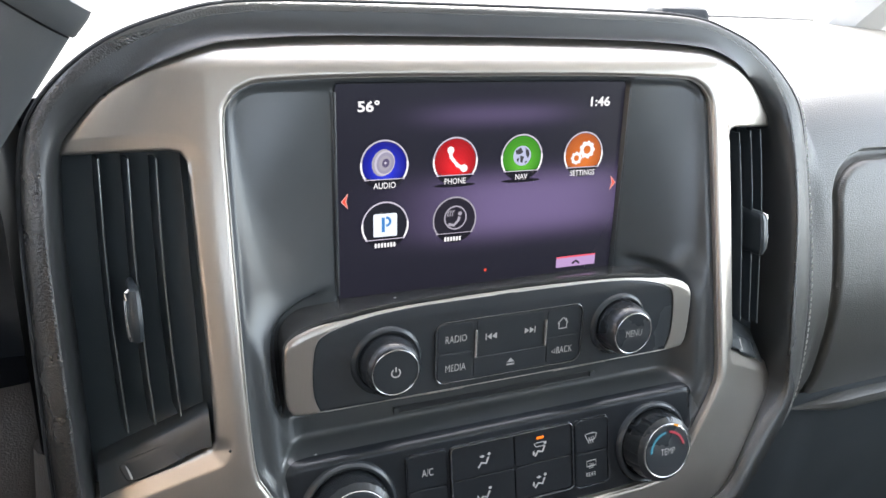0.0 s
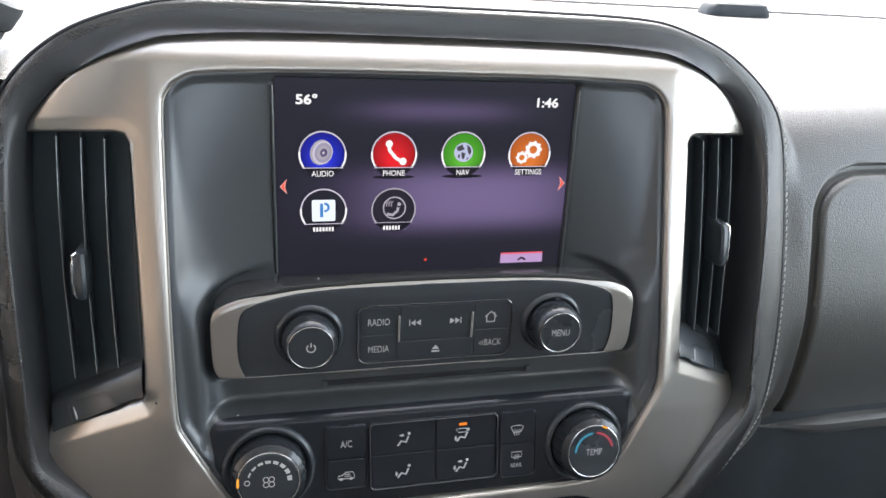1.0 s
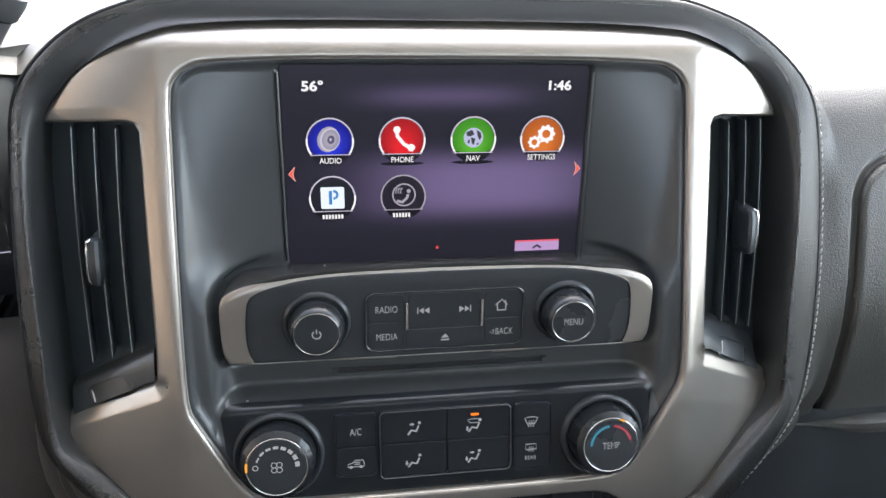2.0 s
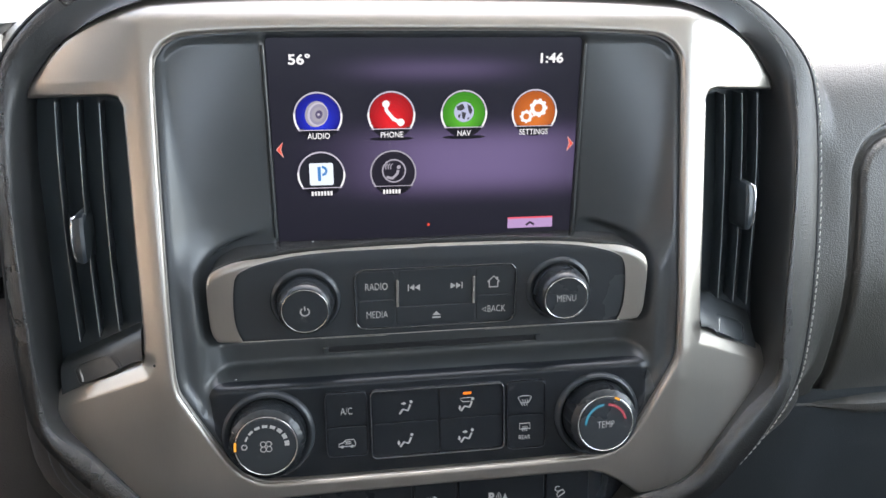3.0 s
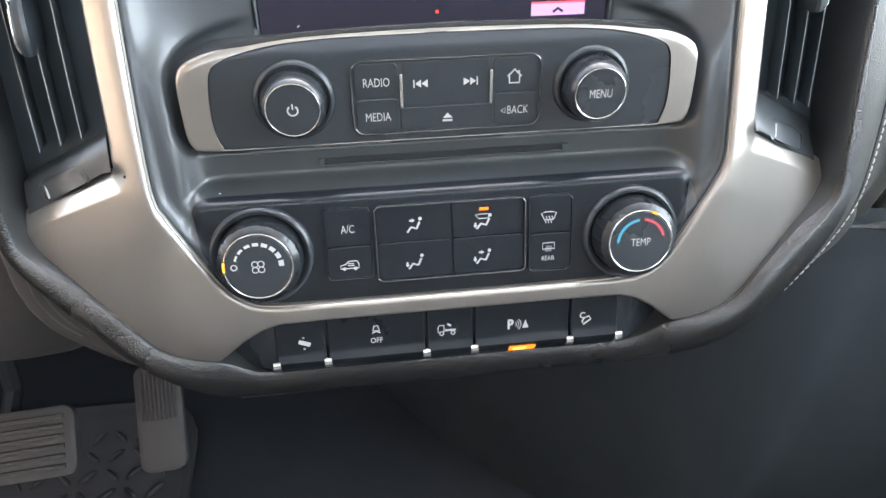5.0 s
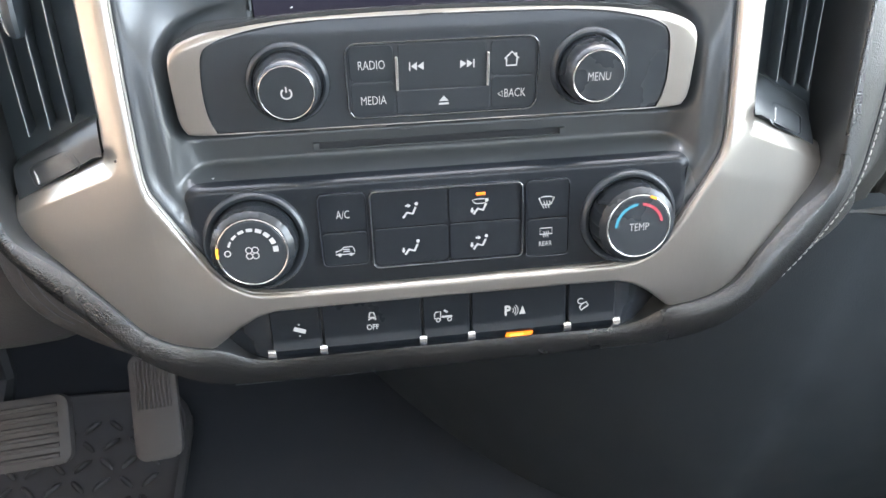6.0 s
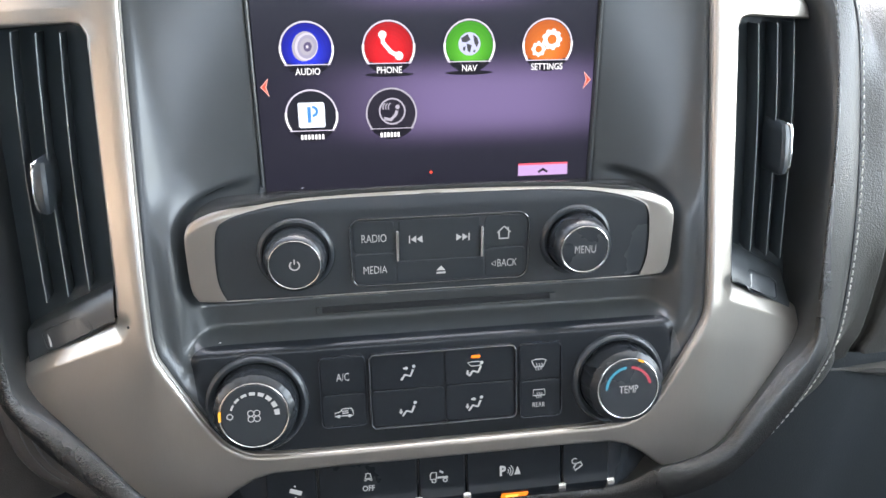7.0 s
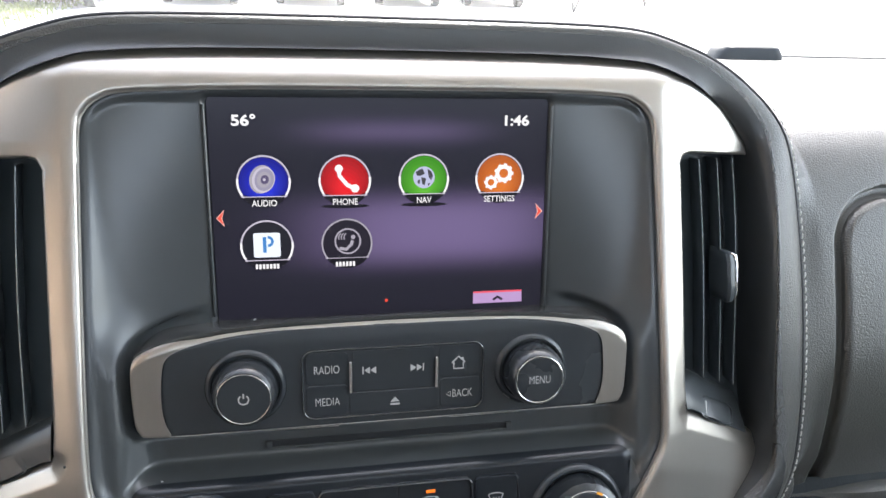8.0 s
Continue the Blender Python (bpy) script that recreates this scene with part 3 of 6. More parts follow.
def make_rim():
    root = thing("padded_surround", (0, -0.208, 0.037), "dark grained padded rim wrapped round the center stack", "dashboard trim")
    def split(row):
        """Where the smooth band gives way to the grained cover."""
        return float(np.interp(row[1], [-0.19, -0.165, -0.12, -0.095, -0.06, 0.06, 0.11], [0.12, 0.16, 0.35, 0.70, 0.82, 0.86, 0.92]))

    band = bmesh.new()
    loops = [[P3(r[0], r[1], float(stack_face(r[0], r[1])) - 0.02) for r in RIM]]
    for f in np.linspace(0, 1, 11):
        loops.append([P3(*rim_point(r, f * split(r))) for r in RIM])
    loft(band, loops)
    part("inner_band", band, INNERBAND, root, "smooth black inner band", smooth=80)
    def lit_from(row):
        """Where the roll changes to the lighter dash material, for the windscreen light on it."""
        side = float(np.interp(row[1], [-0.175, -0.14, -0.10, -0.05, 0.0, 0.10, 0.125], [1.96, 1.72, 1.36, 1.12, 1.03, 1.02, 0.93]))
        return side + (1.96 - side) * float(smoothstep(-0.150, -0.185, row[0]))

    roll = bmesh.new()
    loops = []
    for f in np.linspace(0, 1, 15):
        loops.append([P3(*rim_point(r, split(r) + (lit_from(r) - split(r)) * f)) for r in RIM])
    loft(roll, loops)
    part("padded_roll", roll, LEATHER, root, smooth=80)
    # same roll in a lighter grey: daylight on its outer side, put into colour
    skin = bmesh.new()
    loops = []
    for f in np.linspace(0, 1, 13):
        loops.append([P3(*rim_point(r, lit_from(r) + (2 - lit_from(r)) * f)) for r in RIM])
    for grow, back in ((1.0005, 0.0012), (1.001, 0.006), (1.001, 0.05)):
        loops.append([P3(r[6] * grow, r[7] * grow, r[8] - back) for r in RIM])
    loft(skin, loops)
    part("outer_strip", skin, DASHPAD, root, "outer side of the grained roll, windscreen light put into its lighter grey", smooth=80)
    # dark welt in the joint to the dash, and a thin piping under the foot
    welt = bmesh.new()
    rows = [r for r in RIM if r[1] > -0.10]
    k = next(i for i, (a, b) in enumerate(zip(rows, rows[1:])) if (a[0] - b[0]) ** 2 + (a[1] - b[1]) ** 2 > 0.01)
    rows = rows[k + 1:] + rows[:k + 1]
    tube(welt, [P3(r[6] * 1.004, r[7] * 1.004, r[8] - 0.0014) for r in rows], 0.0012, 8)
    part("welt", welt, GAP, root, "thin black welt along the joint")
    for x0, x1 in ((-0.1250, 0.0425), (0.0440, 0.1150)):
        bead = bmesh.new()
        tube(bead, [P3(x, -0.2078, 0.0360) for x in np.linspace(x0, x1, 24)], 0.0013, 6)
        part("piping", bead, VENT, root, "thin moulded bead")


make_bezel()
make_housing()
make_rim()


# ---- the touch screen ----
def make_screen():
    root = thing("touch_screen", (0, 0, 0), "touch screen showing coloured round menu icons on violet-black", "screen")
    g = bmesh.new()
    slab(g, -0.0885, 0.0885, -0.0110, 0.1085, 0.003, lambda x, u: -0.0012, 0.003, 0.0005)
    part("glass_front", g, GLOSS, root, "black glass border")
    d = bmesh.new()
    slab(d, -0.0882, 0.0882, -0.0106, 0.1080, 0.0025, lambda x, u: -0.0008, 0.0004, 0.0001)
    for s in (-1, 1):
        lip = bmesh.new()
        tube(lip, [P3(s * 0.0894, u, 0.0019) for u in np.linspace(-0.004 if s < 0 else -0.007, 0.1045, 12)], 0.0009, 8)
        part("side_lip", lip, PLASTIC, root, "thin rounded lip beside the glass")
    pic = part("display", d, display_material(), root, "lit display picture")

    def at(h):
        return lambda pts: [P3(a, b, h) for a, b in pts]

    def lcd(name, col, strength=1.0):
        return glow(name, col, strength)

    def letters(text, size, x, u, parent, m=LCDWHITE, squeeze=0.9, bold=0.0, name="lettering"):
        part(name, lettering(text, size, at(-0.00015), (x, u), squeeze, bold), m, parent, smooth=0)

    letters("56°", 0.0074, -0.0707, 0.0964, pic, squeeze=1.2, bold=0.03)
    letters("1:46", 0.0074, 0.0702, 0.0965, pic, squeeze=1.18, bold=0.03)
    SHADOW = lcd("icon_shadow", (0.006, 0.005, 0.010), 1.0)
    rows = [("audio_icon", -0.0622, 0.0659, (0.020, 0.035, 0.62), (0.006, 0.008, 0.25), "AUDIO"), ("phone_icon", -0.0211, 0.0659, (0.72, 0.012, 0.020), (0.35, 0.004, 0.008), "PHONE"),
            ("navigation_icon", 0.0206, 0.0660, (0.10, 0.42, 0.03), (0.04, 0.24, 0.01), "NAV"), ("settings_icon", 0.0622, 0.0660, (0.66, 0.17, 0.025), (0.42, 0.09, 0.01), "SETTINGS"),
            ("music_icon", -0.0619, 0.0325, (0.012, 0.012, 0.02), (0.012, 0.012, 0.02), ""), ("assist_icon", -0.0206, 0.0324, (0.015, 0.012, 0.022), (0.015, 0.012, 0.022), "")]
    for k, (name, x, u, col, dim, word) in enumerate(rows):
        r, cut = 0.0137, -0.0078
        a0 = math.degrees(math.asin(cut / r))
        sh = bmesh.new()
        if k in (1, 2):
            flat(sh, at(-0.00055)([(x + a, u - 0.0135 + b * 0.09) for a, b in arc(0, 0, 0.0125, 0, 350, 24)]))
        base = sh
        flat(base, at(-0.0005)([(x + a, u + b) for a, b in arc(0, 0, r * 0.99, 0, 352, 40)]))
        icon = part(name, base, SHADOW, pic, smooth=0)
        body = bmesh.new()
        flat(body, at(-0.00045)([(x + a, u + b) for a, b in arc(0, 0, r * 0.90, a0, 180 - a0, 36)]))
        part("disc_face", body, lcd(name + "_rim", dim), icon, smooth=0)
        if k < 4:
            for q in range(1, 7):
                f = q / 6
                core = bmesh.new()
                rad = r * (0.90 - 0.62 * f)
                pts = [(a, max(b - 0.0034 * f, cut + 0.0001)) for a, b in arc(0, 0, rad, -90, 262, 36)]
                flat(core, at(-0.00045 + 0.00002 * q)([(x + a, u + b) for a, b in pts]))
                part("disc_shade", core, lcd(name + "_tone", [p + (c - p) * f for p, c in zip(dim, col)]), icon, smooth=0)
        ring = bmesh.new()
        drawn(ring, at(-0.0003), [(arc(x, u, r * 0.95, a0 - 4, 184 - a0, 44), 0.0009, False), ([(x - r * 0.84, u + cut), (x + r * 0.84, u + cut)], 0.0005, False)])
        part("silver_ring", ring, LCDLILAC if k < 5 else LCDGREY, icon, smooth=0)
        if k < 5:
            for b0, b1 in ((a0 + 2, a0 + 42), (178 - a0, 138 - a0)):
                glint = bmesh.new()
                drawn(glint, at(-0.00028), [(arc(x, u, r * 0.95, b0, b1, 10), 0.0011, False)])
                part("ring_glint", glint, LCDWHITE, icon, smooth=0)
        sym = bmesh.new()
        pl = at(-0.00025)
        if k == 0:
            lean = math.radians(18)

            def oval(cx, cy, rx, ry):
                return [(x + cx + a * rx * math.cos(lean) + b * ry * math.sin(lean), u + cy - a * rx * math.sin(lean) + b * ry * math.cos(lean)) for a, b in arc(0, 0, 1.0, 0, 350, 30)]

            flat(sym, pl(oval(-0.0010, 0.0012, 0.0060, 0.0074)))
            part("speaker_body", sym, LCDGREY, icon, smooth=0)
            for q, (cx, rx, ry, m) in enumerate(((0.0000, 0.0056, 0.0068, LCDLILAC), (0.0004, 0.0048, 0.0058, lcd("cone_grey", (0.30, 0.28, 0.38))), (0.0002, 0.0034, 0.0042, LCDGREY), (0.0006, 0.0020, 0.0024, lcd("cone_cap", (0.10, 0.08, 0.16))), (0.0004, 0.0007, 0.0008, LCDLILAC))):
                s2 = bmesh.new()
                flat(s2, at(-0.0002 + 0.00002 * q)(oval(cx, 0.0010, rx, ry)))
                part("cone_ring", s2, m, icon, smooth=0)
        elif k == 1:
            drawn(sym, pl, [([(x - 0.0032, u + 0.0066), (x - 0.0028, u + 0.0025), (x + 0.001, u - 0.0022), (x + 0.0055, u - 0.0046)], 0.0021, False)],
                  [[(x - 0.0030 + a, u + 0.0062 + b) for a, b in arc(0, 0, 0.0021, 0, 350, 16)], [(x + 0.0052 + a, u - 0.0042 + b) for a, b in arc(0, 0, 0.0022, 0, 350, 16)]])
            part("handset", sym, LCDWHITE, icon, smooth=0)
        elif k == 2:
            flat(sym, pl([(x + a, u + 0.001 + b) for a, b in arc(0, 0, 0.0058, 0, 350, 30)]))
            part("globe", sym, lcd("globe_blue", (0.46, 0.48, 0.66)), icon, smooth=0)
            land = bmesh.new()
            for pts in ([(-0.0045, 0.003), (-0.001, 0.0048), (0.0005, 0.002), (-0.0018, 0.0008), (-0.0038, 0.001)], [(-0.0015, 0.0002), (0.0012, -0.0006), (0.0003, -0.0042), (-0.0010, -0.0035)],
                        [(0.0018, 0.0046), (0.0040, 0.0030), (0.0048, 0.0006), (0.0038, -0.0016), (0.0026, 0.0002), (0.0022, 0.0020)],
                        [(-0.0034, -0.0016), (-0.0020, -0.0010), (-0.0024, -0.0036), (-0.0034, -0.0030)], [(0.0018, -0.0034), (0.0034, -0.0030), (0.0024, -0.0046)]):
                flat(land, at(-0.0002)([(x + a, u + 0.001 + b) for a, b in pts]))
            part("land", land, lcd("globe_land", (0.05, 0.05, 0.06)), icon, smooth=0)
        elif k == 3:
            for cx, cy, rad, teeth in ((0.0022, 0.0026, 0.0036, 9), (-0.0048, -0.0022, 0.0026, 8)):
                gear = bmesh.new()
                drawn(gear, pl, [(arc(x + cx, u + cy, rad, 0, 360, 24), rad * 0.62, False)] +
                      [([(x + cx + rad * math.cos(t), u + cy + rad * math.sin(t)), (x + cx + rad * 1.5 * math.cos(t), u + cy + rad * 1.5 * math.sin(t))], rad * 0.46, False) for t in np.linspace(0, 6.283, teeth + 1)[:-1]])
                part("gear", gear, LCDWHITE, icon, smooth=0)
        elif k == 4:
            flat(sym, pl([(a, b) for a, b in rr(x - 0.0068, x + 0.0068, u - 0.0062, u + 0.0068, 0.001)]))
            part("tile", sym, lcd("tile_white", (0.80, 0.86, 0.95)), icon, smooth=0)
            mark = bmesh.new()
            drawn(mark, at(-0.0002), [([(x - 0.0012, u - 0.0036), (x - 0.0012, u + 0.0046)], 0.0018, False), (arc(x + 0.0006, u + 0.0022, 0.0022, -95, 95, 12), 0.0014, False)])
            part("plain_mark", mark, lcd("tile_blue", (0.05, 0.22, 0.55)), icon, smooth=0)
        else:
            drawn(sym, pl, [(arc(x + 0.0004, u + 0.0012, 0.0066, 0, 360, 36), 0.0009, False), ([(x - 0.004, u - 0.0024), (x - 0.0005, u - 0.0032), (x + 0.0022, u - 0.0006), (x + 0.0028, u + 0.0016)], 0.0017, False)] +
                  [(arc(x + 0.0010 - 0.0014 * q, u + 0.0032, 0.0026, 120, 205, 8), 0.0006, False) for q in range(3)], [[(x + 0.0032 + a, u + 0.0034 + b) for a, b in arc(0, 0, 0.0012, 0, 350, 14)]])
            part("plain_mark", sym, LCDGREY, icon, smooth=0)
        if word:
            letters(word, 0.0047, x, u - 0.0113, icon, squeeze=0.84, bold=0.01, name="caption")
        else:
            bars = bmesh.new()
            for q in range(6 if k == 5 else 7):
                flat(bars, at(-0.00015)(rr(x - 0.0062 + 0.0018 * q, x - 0.0050 + 0.0018 * q, u - 0.0124, u - 0.0098, 0.0002, 1)))
            part("caption_bars", bars, LCDWHITE, icon, smooth=0)
    red = lcd("screen_red", (0.85, 0.07, 0.04))
    for sx, x in ((-1, -0.0840), (1, 0.0846)):
        ar = bmesh.new()
        flat(ar, at(-0.0003)([(x - sx * 0.0016, 0.0516), (x + sx * 0.0022, 0.0474), (x - sx * 0.0016, 0.0432), (x - sx * 0.0002, 0.0474)]))
        tri = part("page_arrow", ar, red, pic, smooth=0)
        ed = bmesh.new()
        drawn(ed, at(-0.0002), [([(x - sx * 0.0016, 0.0516), (x + sx * 0.0022, 0.0474), (x - sx * 0.0016, 0.0432), (x - sx * 0.0002, 0.0474)], 0.0005, True)])
        part("arrow_edge", ed, lcd("arrow_rim", (0.9, 0.5, 0.45)), tri, smooth=0)
    dot = bmesh.new()
    flat(dot, at(-0.0003)(arc(0, 0, 0.0009, 0, 340, 14)))
    part("page_dot", dot, red, pic, smooth=0)
    tab = bmesh.new()
    flat(tab, at(-0.0004)([(0.0487, -0.0043), (0.0770, -0.0043), (0.0768, 0.0020), (0.0487, 0.0020)]))
    tb = part("tray_tab", tab, lcd("tab_lilac", (0.46, 0.30, 0.55)), pic, smooth=0)
    line = bmesh.new()
    flat(line, at(-0.0003)([(0.0487, 0.0017), (0.0768, 0.0017), (0.0768, 0.0027), (0.0487, 0.0027)]))
    part("tab_line", line, lcd("tab_red", (0.80, 0.10, 0.15)), tb, smooth=0)
    chev = bmesh.new()
    drawn(chev, at(-0.0002), [([(0.0602, -0.0026), (0.0628, -0.0008), (0.0654, -0.0026)], 0.0013, False)])
    part("tab_chevron", chev, SHADOW, tb, smooth=0)


make_screen()


# ---- knobs ----
def make_knob(name, parent, c, tilt, base_r, grip_r, cap_r, height, label):
    b = bmesh.new()
    lathe(b, c, tilt, [(base_r + 0.0022, -0.002), (base_r + 0.0018, 0.0002), (base_r + 0.0010, 0.0016), (base_r - 0.0002, 0.0022), (base_r - 0.0012, 0.0018), (grip_r + 0.0004, 0.0004), (grip_r, -0.001)], 72, cap=False)
    knob = part(name, b, KEY, parent, label)
    g = bmesh.new()
    h = height
    lathe(g, c, tilt, [(grip_r, 0), (grip_r, h * 0.12), (grip_r * 0.99, h * 0.5), (grip_r * 0.95, h * 0.82), (cap_r * 1.06, h * 0.96), (cap_r * 1.02, h * 0.99)], 144, 18 if grip_r > 0.018 else 24, grip_r * (0.022 if grip_r > 0.018 else 0.014), (1, 2, 3), cap=True)
    part("grip", g, RUBBER, knob, "fluted black grip")
    ring = bmesh.new()
    lathe(ring, c, tilt, [(cap_r * 1.022, h * 0.96), (cap_r * 1.016, h * 1.0), (cap_r * 0.992, h * 1.010), (cap_r * 0.968, h * 1.0), (cap_r * 0.964, h * 0.97)], 72, cap=False)
    part("chrome_ring", ring, CHROME, knob, "thin chrome ring")
    cap = bmesh.new()
    lathe(cap, c, tilt, [(cap_r * 0.95, h * 0.98), (cap_r * 0.93, h * 1.0), (cap_r * 0.5, h * 1.008), (cap_r * 0.1, h * 1.010)], 48)
    part("cap_face", cap, KEY, knob)
    return knob, lambda pts: on_disc(c, tilt, h * 1.012 + 0.0002, pts)


# ---- the radio panel ----
def make_radio():
    root = thing("radio_panel", (0, -0.054, 0.032), "black radio panel with silver ends, two knobs and keys", "radio")
    face_half = [(0.0, -0.0010), (0.04, -0.0013), (0.06, -0.0018), (0.08, -0.0035), (0.097, -0.0070), (0.1065, -0.0108), (0.1098, -0.0143), (0.1113, -0.0195), (0.1124, -0.030), (0.1124, -0.040), (0.1112, -0.0470), (0.1092, -0.0518),
                 (0.1080, -0.0528), (0.08, -0.0534), (0.0, -0.0542)]
    outer, inner = RADIO, smoothed(mirrored(face_half), 4)

    def trim_h(x, u):
        n = 0.0362 - 3.5 * np.maximum(0, np.abs(x) - 0.112) ** 2 - 8.0 * np.maximum(0, u + 0.010) ** 2 * smoothstep(0.080, 0.112, np.abs(x))
        edge = distance(outer, x, u)
        n = n - 0.36 * np.maximum(0, 0.0034 + edge) * smoothstep(-0.020, -0.012, u)  # the strip leans back along the top
        return n - rounding(edge, 0.0008)

    body = bmesh.new()
    fall = lambda x, u: float(np.interp(abs(x), [0, 0.0885, 0.0975, 0.113, 0.1215, 0.1248], [-0.0075, -0.0070, -0.0070, -0.0078, -0.0105, -0.0145])) if u > -0.016 else u
    back = [(x, min(u, fall(x, u))) for x, u in outer]
    loft(body, [[P3(x * k, u * k, n - 0.0016 * float(smoothstep(-0.020, -0.012, u))) for x, u in outer] for k, n in ((0.995, 0.0345), (1.003, 0.0338), (1.005, 0.0325), (1.003, 0.0310))] + [[P3(x, u, n) for x, u in back] for n in (0.006, -0.006)], cap0=True)
    part("radio_body", body, DULL, root, "dull grey body behind the faceplate", smooth=50)
    part("silver_surround", sheet(bmesh.new(), lambda x, u: np.maximum(distance(outer, x, u) + 0.0014 * smoothstep(0.112, 0.090, np.abs(x)) * smoothstep(-0.020, -0.012, u), -distance(inner, x, u)), trim_h, (-0.128, -0.058), (0.128, 0.006), 0.0008, 0.0006), SILVER, root, "satin silver end caps and thin top strip", smooth=50)
    part("faceplate", sheet(bmesh.new(), lambda x, u: distance(inner, x, u) + 0.0002, lambda x, u: 0.0357 - 0.0012 * smoothstep(-0.010, 0.000, u) - rounding(distance(inner, x, u), 0.001), (-0.116, -0.058), (0.116, 0.004), 0.0009, 0.004), PIANO, root, smooth=50)
    line = bmesh.new()
    tube(line, [P3(x, u, float(trim_h(x, u)) + 0.0001) for x, u in inner if u > -0.053], 0.00025, 6)
    part("edge_line", line, EDGE, root, "thin bright edge round the faceplate")
    face = lambda x, u: 0.0360
    fr = bmesh.new()
    o, i2 = rr(-0.0463, 0.0463, -0.0496, -0.0127, 0.0062, 8), rr(-0.0453, 0.0453, -0.0486, -0.0137, 0.0053, 8)
    loft(fr, [[P3(x, u, 0.0350) for x, u in o], [P3(x, u, 0.0366) for x, u in rr(-0.0461, 0.0461, -0.0494, -0.0129, 0.006, 8)], [P3(x, u, 0.0366) for x, u in rr(-0.0456, 0.0456, -0.0489, -0.0134, 0.0056, 8)], [P3(x, u, 0.0345) for x, u in i2]])
    tube(fr, [P3(x, u, 0.0364) for x, u in rr(-0.0459, 0.0459, -0.0492, -0.0131, 0.0058, 8)], 0.0005, 8, closed=True)
    part("key_frame", fr, SHINE, root, "glossy raised frame round the keys")
    bed = bmesh.new()
    slab(bed, -0.0453, 0.0453, -0.0486, -0.0137, 0.0053, lambda x, u: 0.0352, 0.002, 0.0002)
    part("key_bed", bed, GAP, root)
    pl = lambda pts: [P3(a, b, 0.0364) for a, b in pts]
    house = [([(-0.0034, 0.0002), (0, 0.0036), (0.0034, 0.0002)], 0.0008, False), ([(-0.0025, 0.0004), (-0.0025, -0.0030), (0.0025, -0.0030), (0.0025, 0.0004)], 0.0008, False), ([(0.0021, 0.003), (0.0021, 0.0018)], 0.0009, False)]
    keys = [("radio_key", -0.0445, -0.0236, -0.0313, -0.0145, "RADIO"), ("media_key", -0.0445, -0.0236, -0.0480, -0.0319, "MEDIA"), ("skip_key", -0.0214, 0.0203, -0.0361, -0.0145, "skip"),
            ("eject_key", -0.0230, 0.0226, -0.0480, -0.0367, "eject"), ("home_key", 0.0226, 0.0445, -0.0314, -0.0145, "home"), ("back_key", 0.0232, 0.0445, -0.0480, -0.0320, "BACK")]
    for name, x0, x1, u0, u1, word in keys:
        b = bmesh.new()
        slab(b, x0, x1, u0, u1, 0.0012 if abs(x0 + x1) < 0.01 else 0.0025, face, 0.003, 0.0003)
        key = part(name, b, KEY, root)
        cx, cu = (x0 + x1) / 2, (u0 + u1) / 2
        leg = bmesh.new()
        if word in ("RADIO", "MEDIA", "BACK"):
            leg.free()
            leg = lettering(word, 0.0061, pl, (cx + (0.0010 if word == "BACK" else 0), cu - 0.0008), 0.69, -0.004)
            if word == "BACK":
                drawn(leg, pl, [([(-0.0016, 0), (0.0006, 0.0014), (0.0006, -0.0014)], 0.0005, True)], at=(cx - 0.0058, cu - 0.0008))
        elif word == "skip":
            for s in (-1, 1):
                drawn(leg, pl, [([(s * 0.0040, 0.0020), (s * 0.0040, -0.0020)], 0.0006, False)] if s > 0 else [([(-0.0040, 0.0020), (-0.0040, -0.0020)], 0.0006, False)],
                      [[(s * 0.0034, 0), (s * 0.0006, 0.0019), (s * 0.0006, -0.0019)], [(s * 0.0004, 0), (-s * 0.0026, 0.0019), (-s * 0.0026, -0.0019)]], at=(-0.0121 if s < 0 else 0.0105, -0.0250))
        elif word == "eject":
            drawn(leg, pl, [], [[(-0.0024, 0.0), (0, 0.0026), (0.0024, 0.0)], [(-0.0024, -0.0008), (0.0024, -0.0008), (0.0024, -0.0018), (-0.0024, -0.0018)]], at=(-0.0001, -0.0428))
        else:
            drawn(leg, pl, house, at=(0.0328, -0.0240))
        part("legend", leg, LEGEND, key, smooth=0)
    for x in (-0.0223, 0.0213):
        b = bmesh.new()
        slab(b, x - 0.00075, x + 0.00075, -0.0365, -0.0197, 0.0004, lambda x_, u: 0.0372, 0.003, 0.0003)
        part("chrome_bar", b, CHROME, root, "slim chrome bar")
    knob, disc = make_knob("volume_knob", root, (-0.0731, -0.0300, 0.0357), 0, 0.0176, 0.0155, 0.0124, 0.0145, "fluted volume knob with chrome ring")
    power = bmesh.new()
    drawn(power, disc, [(arc(0, 0, 0.0023, 125, 415, 20), 0.0007, False), ([(0, 0.0032), (0, 0.0006)], 0.0007, False)])
    part("power_legend", power, LEGEND, knob, smooth=0)
    knob, disc = make_knob("menu_knob", root, (0.0716, -0.0300, 0.0357), 0, 0.0176, 0.0155, 0.0124, 0.0155, "fluted menu knob with chrome ring")
    part("menu_legend", lettering("MENU", 0.0060, disc, (0, 0), 0.70, -0.004), LEGEND, knob, smooth=0)


make_radio()


